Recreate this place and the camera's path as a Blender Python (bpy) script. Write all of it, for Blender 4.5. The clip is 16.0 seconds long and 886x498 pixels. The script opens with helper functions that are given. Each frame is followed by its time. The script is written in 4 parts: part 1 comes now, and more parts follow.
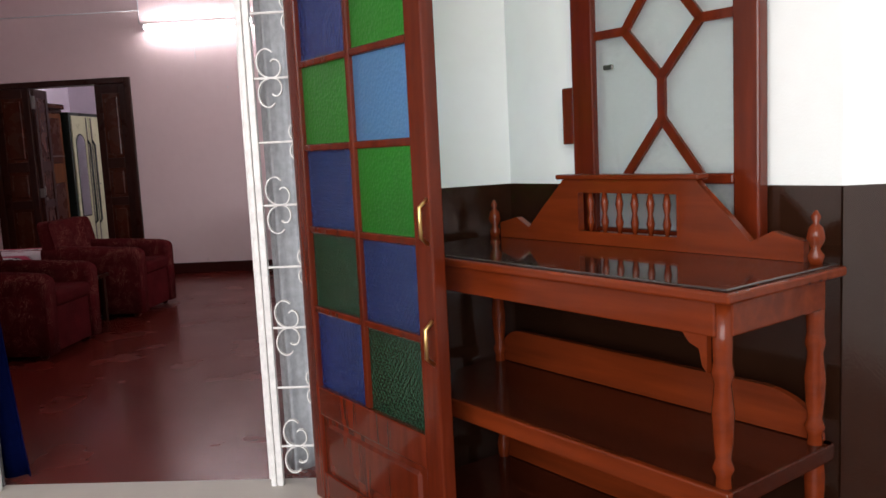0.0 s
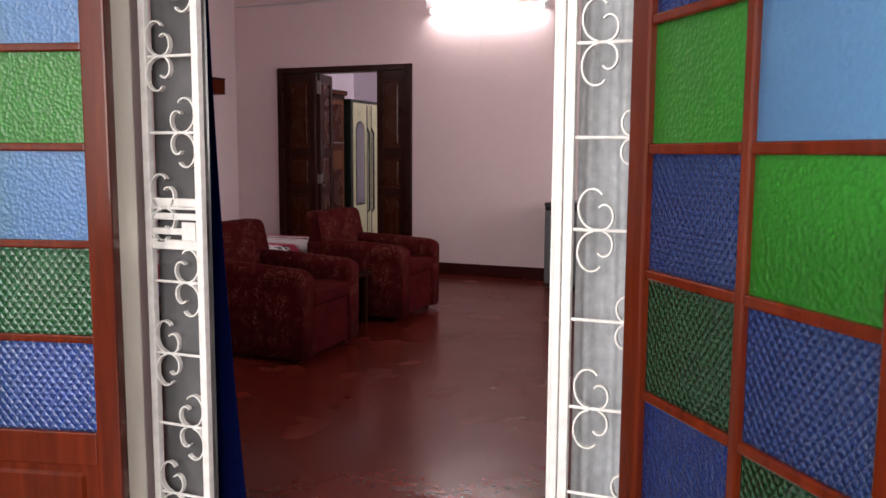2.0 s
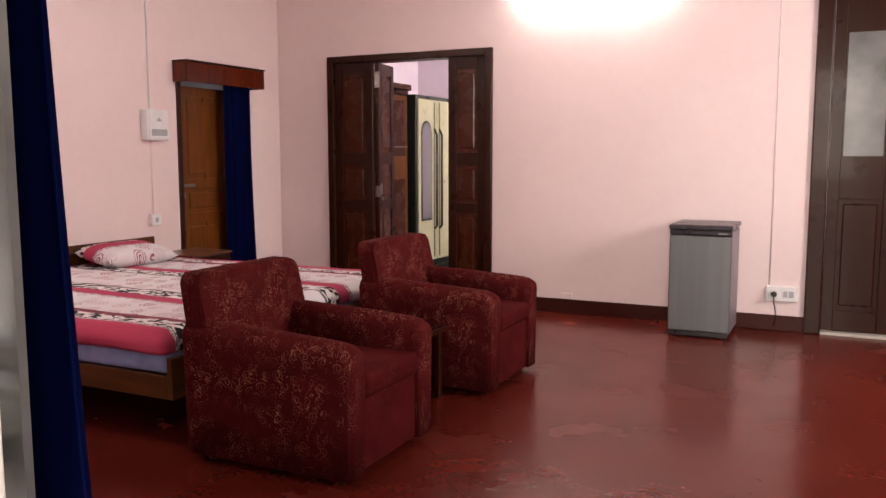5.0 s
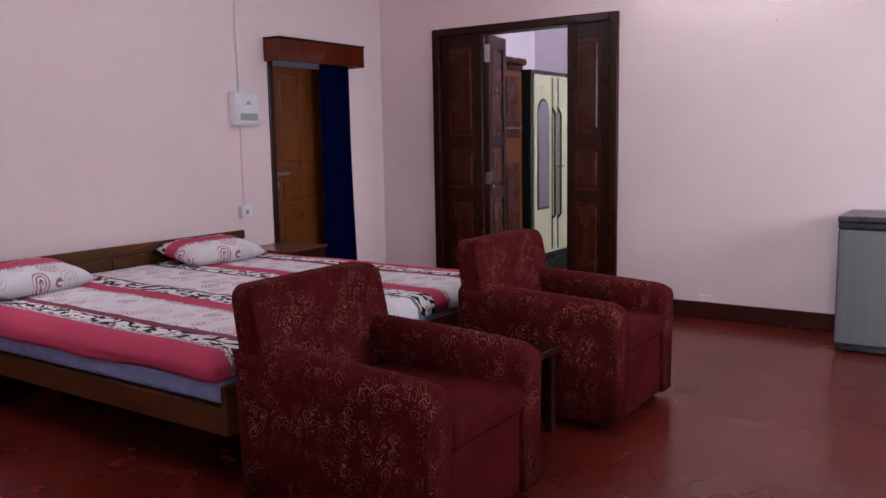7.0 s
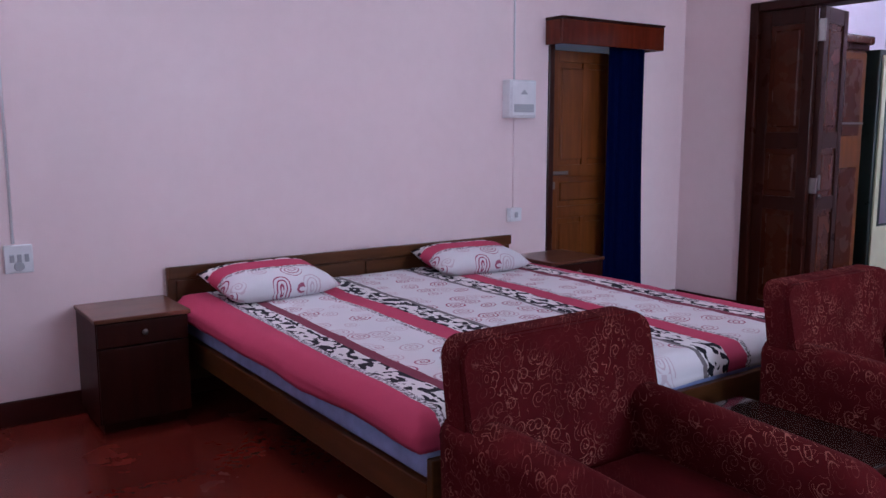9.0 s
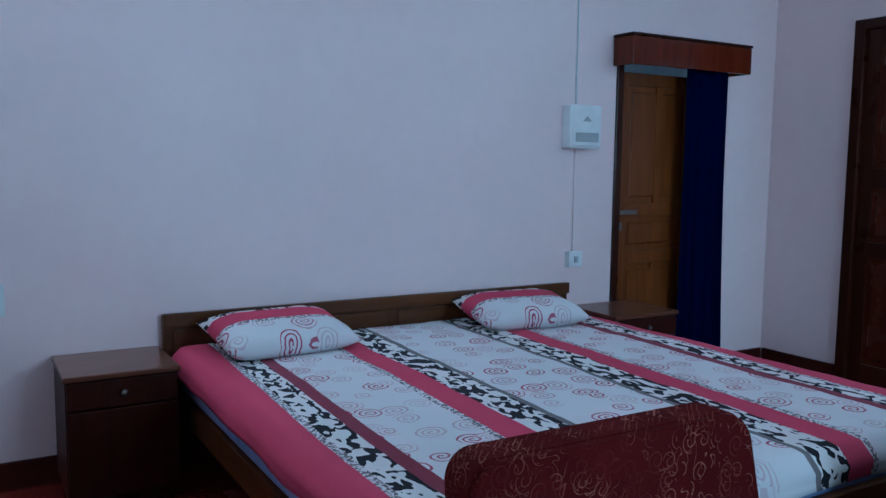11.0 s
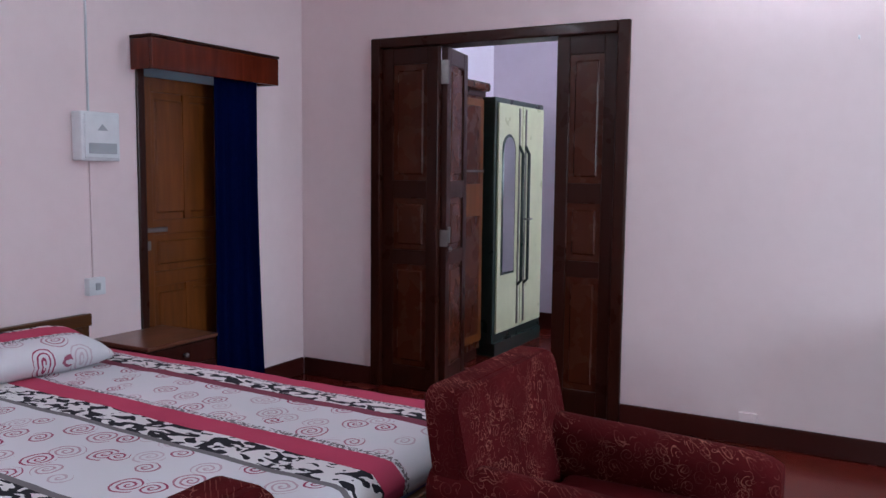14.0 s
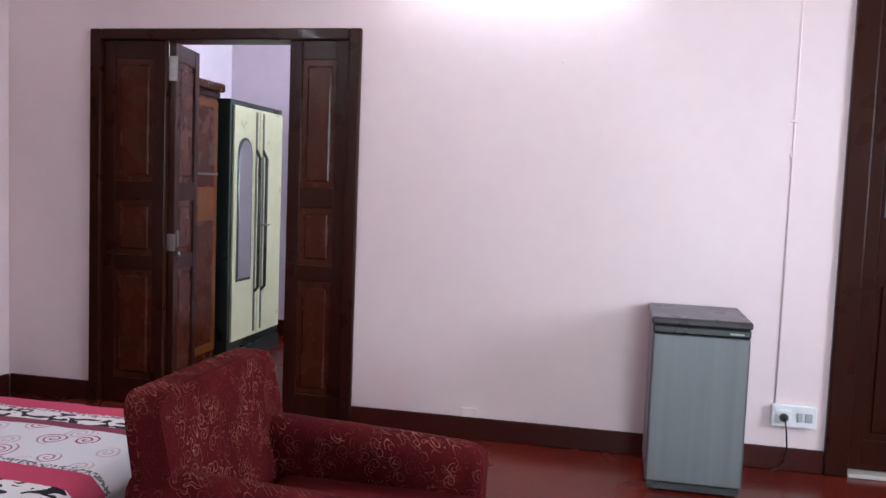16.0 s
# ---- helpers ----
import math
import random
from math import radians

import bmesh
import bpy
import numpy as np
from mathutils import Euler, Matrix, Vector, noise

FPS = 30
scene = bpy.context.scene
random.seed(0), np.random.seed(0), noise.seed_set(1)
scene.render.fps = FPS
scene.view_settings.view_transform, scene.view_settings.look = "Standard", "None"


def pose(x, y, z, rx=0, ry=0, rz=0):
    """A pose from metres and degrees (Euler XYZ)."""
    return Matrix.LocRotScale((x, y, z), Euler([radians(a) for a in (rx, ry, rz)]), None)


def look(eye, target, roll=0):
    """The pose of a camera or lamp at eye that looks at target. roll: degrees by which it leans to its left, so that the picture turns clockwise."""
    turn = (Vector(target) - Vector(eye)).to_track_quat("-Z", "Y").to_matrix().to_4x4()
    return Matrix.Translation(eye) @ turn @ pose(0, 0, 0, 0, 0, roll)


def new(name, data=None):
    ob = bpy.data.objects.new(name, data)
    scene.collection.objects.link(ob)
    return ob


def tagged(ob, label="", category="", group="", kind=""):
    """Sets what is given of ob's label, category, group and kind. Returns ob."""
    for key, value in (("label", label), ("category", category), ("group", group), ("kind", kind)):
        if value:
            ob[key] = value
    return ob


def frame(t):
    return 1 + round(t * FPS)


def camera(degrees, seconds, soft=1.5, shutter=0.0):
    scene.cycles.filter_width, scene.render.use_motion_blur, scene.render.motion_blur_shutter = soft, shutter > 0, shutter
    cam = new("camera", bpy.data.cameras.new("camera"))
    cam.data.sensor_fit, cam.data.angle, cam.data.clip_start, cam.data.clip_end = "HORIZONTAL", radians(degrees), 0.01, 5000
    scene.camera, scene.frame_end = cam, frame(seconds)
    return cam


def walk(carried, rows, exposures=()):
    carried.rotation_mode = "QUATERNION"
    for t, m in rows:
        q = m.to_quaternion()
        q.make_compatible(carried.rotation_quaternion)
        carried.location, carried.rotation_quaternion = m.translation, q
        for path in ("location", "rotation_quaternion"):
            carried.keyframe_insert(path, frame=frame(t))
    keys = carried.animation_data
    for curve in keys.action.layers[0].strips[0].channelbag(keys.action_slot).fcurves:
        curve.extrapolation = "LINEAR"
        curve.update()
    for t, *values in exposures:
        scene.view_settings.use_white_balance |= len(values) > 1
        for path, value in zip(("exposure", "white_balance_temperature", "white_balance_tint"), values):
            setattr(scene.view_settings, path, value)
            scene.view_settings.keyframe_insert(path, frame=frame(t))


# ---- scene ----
cam = camera(56.4, 16.0)
PATH = [
    (0, (0.21, 0.054, 1.238), (0.08, 2.035, 0.996), -2.8),
    (0.5, (0.137, 0.246, 1.238), (-0.214, 2.201, 1.006), -2.4),
    (1, (0.113, 0.487, 1.243), (-0.505, 2.376, 1.018), -1.7),
    (1.5, (0.013, 0.709, 1.233), (-0.69, 2.568, 1.008), -0.3),
    (2, (-0.172, 0.975, 1.248), (-0.903, 2.822, 1.018), 0.3),
    (2.5, (-0.309, 1.258, 1.243), (-1.062, 3.096, 1.003), 0.2),
    (3, (-0.414, 1.514, 1.269), (-1.206, 3.335, 1.033), 0.1),
    (3.5, (-0.565, 1.769, 1.271), (-1.384, 3.583, 1.042), 0.2),
    (6, (-1.189, 2.87, 1.304), (-2.156, 4.605, 1.066), -0.6),
    (6.5, (-1.222, 3.014, 1.311), (-2.272, 4.697, 1.058), -0.9),
    (7, (-1.329, 3.196, 1.285), (-2.444, 4.835, 1.02), -1.0),
    (7.5, (-1.474, 3.424, 1.31), (-2.684, 4.995, 1.047), -1.1),
    (8, (-1.584, 3.601, 1.31), (-2.913, 5.071, 1.04), -1.4),
    (8.5, (-1.674, 3.8, 1.325), (-3.173, 5.096, 1.054), -1.0),
    (9, (-1.784, 3.886, 1.331), (-3.401, 5.027, 1.044), -0.1),
    (11.5, (-2.373, 4.439, 1.307), (-4.086, 5.452, 1.109), 0.8),
    (12, (-2.441, 4.489, 1.317), (-4.034, 5.683, 1.13), 0.8),
    (12.5, (-2.436, 4.524, 1.327), (-3.862, 5.913, 1.135), 1.3),
    (13, (-2.418, 4.544, 1.334), (-3.713, 6.06, 1.169), 0.4),
    (13.5, (-2.41, 4.566, 1.351), (-3.539, 6.206, 1.166), 0.4),
    (14, (-2.4, 4.609, 1.377), (-3.362, 6.353, 1.185), 0.6),
    (14.5, (-2.371, 4.636, 1.373), (-3.182, 6.454, 1.185), 1.0),
    (15, (-2.346, 4.644, 1.369), (-3.04, 6.511, 1.193), 1.3),
    (15.5, (-2.321, 4.644, 1.361), (-2.894, 6.553, 1.192), 1.6),
    (16, (-2.294, 4.64, 1.344), (-2.702, 6.592, 1.193), 2.2),
]
EXPOSURE = [
    (0.0, -0.22, 6900, 16), (1.5, -0.05, 6900, 16), (2.0, 0.05, 7200, 17), (2.5, 0.05, 7900, 24), (3.0, 0.08, 8500, 29), (3.5, 0.7, 8400, 27), (6.0, 1.15, 7400, 12), (7.0, 0.7, 6200, 12),
    (8.0, 0.45, 5750, 11), (9.0, 0.68, 5350, 15), (11.5, 0.35, 4000, -26), (12.0, 0.38, 4750, -8), (12.5, 0.4, 5050, 0), (13.5, 0.45, 5350, 1), (14.0, 0.72, 5500, 1), (15.5, 0.92, 5650, 0), (16.0, 1.12, 5800, 1),
]
walk(cam, [(t, look(eye, target, roll)) for t, eye, target, roll in PATH], EXPOSURE)

# ---- world and lights ----
world = bpy.data.worlds.new("sky")
scene.world = world
world.use_nodes = True
wn = world.node_tree.nodes
sky = wn.new("ShaderNodeTexSky")
sky.sky_type, sky.sun_disc = "NISHITA", False
sky.sun_elevation, sky.sun_rotation = radians(50), radians(150)
world.node_tree.links.new(sky.outputs[0], wn["Background"].inputs[0])
wn["Background"].inputs[1].default_value = 0.12
sun = new("sun", bpy.data.lights.new("sun", "SUN"))
sun.data.energy, sun.data.angle, sun.data.color = 2.0, radians(0.5), (1, 0.95, 0.88)
sun.matrix_world = look((0, 0, 10), (1.5, 6, 0))


def area(name, m, sx, sy, watts, colour):
    ob = new(name, bpy.data.lights.new(name, "AREA"))
    ob.data.shape, ob.data.size, ob.data.size_y, ob.data.energy, ob.data.color = "RECTANGLE", sx, sy, watts, colour
    ob.matrix_world = m
    return ob


# daylight of the verandah's open side, and of the window in the room's right wall
area("verandah_daylight", look((-1.0, -2.2, 1.9), (-1.0, 3, 1.2)), 4.5, 2.2, 300, (0.93, 0.97, 1.0))
area("side_window_daylight", look((1.12, 6.9, 1.75), (-6, 6.7, 1.3)), 1.3, 1.3, 52, (0.92, 0.93, 1.0))
# added fill lamp that brightens the next room; no window is known there
area("next_room_fill", look((0.95, 10.25, 1.65), (-6, 10.25, 1.4)), 1.3, 1.3, 45, (0.93, 0.93, 1.0))

# ---- materials ----


class Mat:
    def __init__(self, name, base, rough=0.5, metal=0.0, coat=0.0):
        self.m = bpy.data.materials.new(name)
        self.m.use_nodes = True
        self.t = self.m.node_tree
        self.p = self.t.nodes["Principled BSDF"]
        self.p.inputs["Base Color"].default_value = (*base, 1)
        self.p.inputs["Roughness"].default_value = rough
        self.p.inputs["Metallic"].default_value = metal
        self.p.inputs["Coat Weight"].default_value = coat
        self.base = base
        self.co = None

    def node(self, kind, **kw):
        n = self.t.nodes.new(kind)
        for k, v in kw.items():
            if k == "op":
                n.operation = v
            else:
                n.inputs[k].default_value = v
        return n

    def link(self, a, b):
        self.t.links.new(a, b)

    def coords(self, scale=(1, 1, 1)):
        tc = self.t.nodes.new("ShaderNodeTexCoord")
        mp = self.t.nodes.new("ShaderNodeMapping")
        mp.inputs["Scale"].default_value = scale
        self.link(tc.outputs["Object"], mp.inputs["Vector"])
        return mp.outputs[0]

    def math(self, op, a, b=0.0, c=0.0):
        n = self.t.nodes.new("ShaderNodeMath")
        n.operation = op
        for i, v in enumerate((a, b, c)):
            if isinstance(v, (int, float)):
                n.inputs[i].default_value = v
            else:
                self.link(v, n.inputs[i])
        return n.outputs[0]

    def noise(self, scale, detail=4, stretch=(1, 1, 1), distortion=0.0):
        n = self.node("ShaderNodeTexNoise", Scale=scale, Detail=detail, Distortion=distortion)
        self.link(self.coords(stretch), n.inputs["Vector"])
        return n.outputs["Fac"]

    def ramp(self, fac, stops):
        r = self.t.nodes.new("ShaderNodeValToRGB")
        e = r.color_ramp.elements
        while len(e) < len(stops):
            e.new(0.5)
        for el, (pos, col) in zip(e, stops):
            el.position, el.color = pos, (*col, 1)
        self.link(fac, r.inputs[0])
        return r.outputs[0]

    def mix(self, fac, a, b, blend="MIX"):
        n = self.t.nodes.new("ShaderNodeMix")
        n.data_type, n.blend_type = "RGBA", blend
        for i, v in ((0, fac), (6, a), (7, b)):
            if isinstance(v, (int, float)):
                n.inputs[i].default_value = v
            elif isinstance(v, tuple):
                n.inputs[i].default_value = (*v, 1)
            else:
                self.link(v, n.inputs[i])
        return n.outputs[2]

    def colour(self, out):
        self.link(out, self.p.inputs["Base Color"])
        return self

    def rough(self, out):
        self.link(out, self.p.inputs["Roughness"])
        return self

    def bump(self, fac, strength=0.2, distance=0.01):
        b = self.node("ShaderNodeBump", Strength=strength, Distance=distance)
        self.link(fac, b.inputs["Height"])
        self.link(b.outputs[0], self.p.inputs["Normal"])
        return self


def shade(c, k):
    return tuple(min(1.0, v * k) for v in c)


def painted(name, base, rough=0.45, vary=0.06, bump=0.06, spec=0.5):
    """Wall paint: broad patches, fine roller grain, scuffs."""
    m = Mat(name, base, rough)
    m.p.inputs["Specular IOR Level"].default_value = spec
    broad = m.ramp(m.noise(0.9, 5), [(0.3, shade(base, 1 - vary)), (0.7, shade(base, 1 + vary))])
    fine = m.ramp(m.noise(14, 6), [(0.35, (0.985, 0.98, 0.98)), (0.6, (1, 1, 1))])
    m.colour(m.mix(1.0, broad, fine, "MULTIPLY"))
    m.rough(m.math("MULTIPLY_ADD", m.noise(3, 4), 0.25, rough - 0.12))
    return m.bump(m.math("ADD", m.noise(160, 3), m.math("MULTIPLY", m.noise(5, 3), 1.6)), bump, 0.01).m


def wood(name, base, rough=0.3, along="z", coat=0.3, contrast=0.35, spec=0.22):
    st = {"z": (9, 9, 0.9), "x": (0.9, 9, 9), "y": (9, 0.9, 9)}[along]
    m = Mat(name, base, rough, coat=coat)
    m.p.inputs["Specular IOR Level"].default_value = spec + 0.1
    m.p.inputs["IOR"].default_value = 1.35
    g = m.ramp(m.noise(3.0, 6, st, 0.3), [(0.3, shade(base, 1 - contrast)), (0.55, base), (0.75, shade(base, 1 + contrast))])
    w = m.ramp(m.noise(2.2, 4), [(0.35, (0.93, 0.92, 0.92)), (0.65, (1, 1, 1))])
    m.colour(m.mix(1.0, g, w, "MULTIPLY"))
    m.rough(m.math("MULTIPLY_ADD", m.noise(8, 4), 0.12, rough - 0.05))
    return m.bump(m.noise(6, 3, st), 0.03, 0.003).m


def plain(name, base, rough=0.5, metal=0.0, vary=0.1, scale=12, coat=0.0, bump=0.05, spec=0.5):
    m = Mat(name, base, rough, metal, coat)
    m.p.inputs["Specular IOR Level"].default_value = spec
    m.p.inputs["IOR"].default_value = 1.5 if spec > 0.1 else 1.08
    m.colour(m.ramp(m.noise(scale, 6), [(0.3, shade(base, 1 - vary)), (0.7, shade(base, 1 + vary))]))
    m.rough(m.math("MULTIPLY_ADD", m.noise(scale * 0.5, 3), 0.2, max(rough - 0.1, 0.0)))
    return m.bump(m.noise(scale * 5, 4), bump, 0.004).m


PINK = painted("pink_wall_paint", (0.80, 0.655, 0.665), 0.40, 0.035)
WHITE_WALL = painted("white_wall_paint", (0.78, 0.82, 0.80), 0.5)
LILAC = painted("lilac_wall_paint", (0.80, 0.73, 0.84), 0.5)
CEIL = painted("ceiling_whitewash", (0.8, 0.78, 0.76), 0.7)
DADO = painted("brown_gloss_dado", (0.022, 0.008, 0.004), 0.13, 0.15, 0.03)
SKIRT = painted("maroon_skirting_paint", (0.045, 0.009, 0.007), 0.35, 0.15, spec=0.15)
DOORWOOD = wood("dark_door_wood", (0.029, 0.0066, 0.0034), 0.28, coat=0.03, contrast=0.12, spec=0.15)
DOORPANEL = wood("door_panel_wood", (0.062, 0.0142, 0.0058), 0.26, coat=0.06, contrast=0.15, spec=0.2)
LEAFWOOD = wood("red_varnished_wood", (0.10, 0.0135, 0.004), 0.2, coat=0.25, contrast=0.3)
TEAK = wood("orange_teak", (0.145, 0.044, 0.008), 0.34, coat=0.1, contrast=0.25)
BEDWOOD = wood("bed_wood", (0.085, 0.032, 0.010), 0.35, "y", coat=0.1, contrast=0.25)
BEDRAIL = wood("bed_rail_wood", (0.08, 0.025, 0.007), 0.35, "x", coat=0.05, contrast=0.25)
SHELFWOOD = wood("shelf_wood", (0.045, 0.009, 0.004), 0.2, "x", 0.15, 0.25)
TABLEWOOD = wood("console_wood", (0.135, 0.021, 0.005), 0.22, "x", 0.15, 0.25)
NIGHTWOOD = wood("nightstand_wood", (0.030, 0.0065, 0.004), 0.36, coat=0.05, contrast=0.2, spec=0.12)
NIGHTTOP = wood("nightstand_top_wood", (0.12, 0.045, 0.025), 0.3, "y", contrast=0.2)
IRON = plain("white_painted_iron", (0.74, 0.73, 0.71), 0.4, vary=0.12, scale=30)
CREAM = painted("cream_frame_paint", (0.76, 0.73, 0.66), 0.45, 0.10)
BRASS = plain("brass", (0.62, 0.42, 0.16), 0.3, 1.0)
STEEL = plain("worn_steel", (0.22, 0.21, 0.2), 0.35, 1.0)
BLUECLOTH = plain("navy_curtain", (0.0016, 0.0038, 0.030), 0.95, vary=0.1, scale=40, bump=0.3, spec=0.02)
GREYCLOTH = plain("grey_curtain", (0.42, 0.44, 0.46), 0.9, vary=0.15, scale=40, bump=0.3)
SHEET = plain("blue_sheet", (0.25, 0.31, 0.55), 0.85, vary=0.12, scale=20, bump=0.3, spec=0.15)
PLASTIC = plain("white_plastic", (0.75, 0.76, 0.78), 0.35, vary=0.05)
GREYPLASTIC = plain("grey_plastic", (0.38, 0.4, 0.43), 0.4, vary=0.05)
BLACK = plain("black_plastic", (0.012, 0.012, 0.014), 0.3, vary=0.2)
FRIDGETOP = plain("dark_grey_top", (0.045, 0.040, 0.048), 0.3, vary=0.15, spec=0.3)
FRIDGESIDE = plain("grey_enamel", (0.16, 0.145, 0.165), 0.4, vary=0.08)
ALMIRAH = plain("cream_enamel", (0.62, 0.64, 0.42), 0.3, vary=0.04, coat=0.3)
ALMDARK = plain("dark_green_enamel", (0.015, 0.03, 0.026), 0.3, vary=0.1, coat=0.3)
STONE = painted("threshold_stone", (0.45, 0.42, 0.38), 0.5, 0.15)
EARTH = plain("courtyard_earth", (0.22, 0.17, 0.12), 0.95, vary=0.3, scale=3, bump=0.4)

_m = Mat("brushed_silver", (0.42, 0.44, 0.45), 0.42, 0.6)
_m.colour(_m.ramp(_m.noise(30, 4, (1, 1, 0.02)), [(0.3, (0.135, 0.142, 0.148)), (0.7, (0.155, 0.163, 0.170))]))
SILVER = _m.m

_m = Mat("red_oxide_floor", (0.13, 0.028, 0.02), 0.2, coat=0.08)
_m.p.inputs["Specular IOR Level"].default_value = 0.4
_m.p.inputs["IOR"].default_value = 1.3
_b = _m.ramp(_m.noise(1.3, 6), [(0.3, (0.080, 0.0090, 0.0060)), (0.7, (0.112, 0.0135, 0.0080))])
_m.colour(_m.mix(1.0, _b, _m.ramp(_m.noise(40, 3), [(0.3, (0.92, 0.92, 0.92)), (0.6, (1, 1, 1))]), "MULTIPLY"))
_m.rough(_m.math("MULTIPLY_ADD", _m.noise(2.5, 5), 0.22, 0.14))
_m.bump(_m.math("ADD", _m.noise(7, 3), _m.math("MULTIPLY", _m.noise(45, 2), 0.02)), 0.055, 0.02)
_m.p.inputs["Coat Roughness"].default_value = 0.12
FLOOR = _m.m


def glass(name, colour, rough, bump_scale=0.0, strength=0.5, diamond=0.0):
    """Coloured glass: pebbled by bump_scale, or pressed in diamonds of the given pitch."""
    m = Mat(name, colour, rough)
    m.p.inputs["Transmission Weight"].default_value = 0.8
    if diamond:
        sp = m.t.nodes.new("ShaderNodeSeparateXYZ")
        m.link(m.coords(), sp.inputs[0])
        k = math.pi / diamond
        a = m.math("ABSOLUTE", m.math("SINE", m.math("MULTIPLY", m.math("ADD", m.math("MULTIPLY", sp.outputs[0], 1.25), sp.outputs[2]), k)))
        b = m.math("ABSOLUTE", m.math("SINE", m.math("MULTIPLY", m.math("SUBTRACT", m.math("MULTIPLY", sp.outputs[0], 1.25), sp.outputs[2]), k)))
        m.bump(m.math("ADD", m.math("MINIMUM", a, b), m.math("MULTIPLY", m.noise(60, 2), 0.15)), 0.6, 0.006)
    elif bump_scale:
        v = m.node("ShaderNodeTexVoronoi", Scale=bump_scale)
        m.link(m.coords(), v.inputs["Vector"])
        m.bump(v.outputs["Distance"], strength, 0.01)
    return m.m


G_BLUE = glass("blue_glass", (0.025, 0.085, 0.36), 0.22, 70)
G_SKY = glass("light_blue_glass", (0.16, 0.42, 0.76), 0.3, 90, 0.25)
G_GREEN = glass("green_glass", (0.02, 0.40, 0.03), 0.3, 90, 0.3)
D_BLUE = glass("diamond_blue_glass", (0.05, 0.16, 0.56), 0.22, diamond=0.034)
D_GREEN = glass("diamond_green_glass", (0.015, 0.22, 0.075), 0.22, diamond=0.034)
D_DEEP = glass("diamond_deep_blue_glass", (0.035, 0.11, 0.38), 0.22, diamond=0.026)
D_DARK = glass("diamond_dark_green_glass", (0.01, 0.13, 0.055), 0.2, diamond=0.026)
PANE = glass("frosted_pane", (0.80, 0.86, 0.85), 0.35, 50, 0.15)
GREYPANE = plain("dusty_grey_pane", (0.11, 0.11, 0.115), 0.25, vary=0.3, scale=5)
TABLEGLASS = plain("black_glass_top", (0.02, 0.012, 0.010), 0.12, vary=0.2, coat=0.6, bump=0.0)
_m = Mat("mirror", (0.6, 0.66, 0.7), 0.06, 1.0)
MIRROR = _m.m
_m = Mat("tube_glow", (1, 1, 1), 0.5)
_m.p.inputs["Emission Color"].default_value = (0.97, 0.95, 1.0, 1)
_m.p.inputs["Emission Strength"].default_value = 75
TUBE = _m.m

# brocade: maroon ground with thin curling tendrils


def brocade(name, strength):
    m = Mat(name, (0.045, 0.006, 0.007), 0.75)
    m.p.inputs["Specular IOR Level"].default_value = 0.3
    m.p.inputs["IOR"].default_value = 1.1
    base = m.ramp(m.noise(5, 5), [(0.3, (0.050, 0.0046, 0.0058)), (0.7, (0.076, 0.0080, 0.0095))])
    worn = m.ramp(m.noise(9, 6), [(0.55, (1, 1, 1)), (0.75, (1.35, 1.3, 1.3))])
    base = m.mix(1.0, base, worn, "MULTIPLY")
    # curling tendrils: spiral arcs round scattered centres, joined by winding stems
    v = m.node("ShaderNodeTexVoronoi", Scale=22.0, Randomness=0.9)
    co = m.coords()
    m.link(co, v.inputs["Vector"])
    diff = m.t.nodes.new("ShaderNodeVectorMath")
    diff.operation = "SUBTRACT"
    m.link(co, diff.inputs[0])
    m.link(v.outputs["Position"], diff.inputs[1])
    s3 = m.t.nodes.new("ShaderNodeSeparateXYZ")
    m.link(diff.outputs[0], s3.inputs[0])
    across = m.math("ADD", s3.outputs[0], s3.outputs[1])
    r = m.math("SQRT", m.math("ADD", m.math("POWER", across, 2.0), m.math("POWER", s3.outputs[2], 2.0)))
    th = m.math("DIVIDE", m.math("ARCTAN2", s3.outputs[2], across), 2 * math.pi)
    arc = m.math("LESS_THAN", m.math("FRACT", m.math("SUBTRACT", m.math("DIVIDE", r, 0.012), th)), 0.17)
    curl = m.math("MULTIPLY", arc, m.math("MULTIPLY", m.math("LESS_THAN", r, 0.022), m.math("GREATER_THAN", r, 0.005)))
    n1 = m.noise(17, 0.0, (1, 1, 1), 1.8)
    stem = m.math("LESS_THAN", m.math("ABSOLUTE", m.math("SUBTRACT", m.math("FRACT", m.math("MULTIPLY", n1, 4.0)), 0.5)), 0.042)
    line = m.math("MAXIMUM", curl, m.math("MULTIPLY", stem, m.math("GREATER_THAN", m.noise(14, 1.0), 0.46)))
    fade = m.ramp(m.noise(7, 3), [(0.42, (0.08, 0.08, 0.08)), (0.64, (1, 1, 1))])
    fac = m.math("MULTIPLY", m.math("MULTIPLY", line, fade), strength)
    m.colour(m.mix(fac, base, (0.29, 0.12, 0.09)))
    return m.bump(m.math("ADD", m.noise(220, 3), m.math("MULTIPLY", fac, 0.8)), 0.25, 0.004).m


BROCADE = brocade("maroon_brocade", 0.85)
VINYL = brocade("maroon_plain_cloth", 0.10)

# printed cotton: stripes across y, animal print, swirls


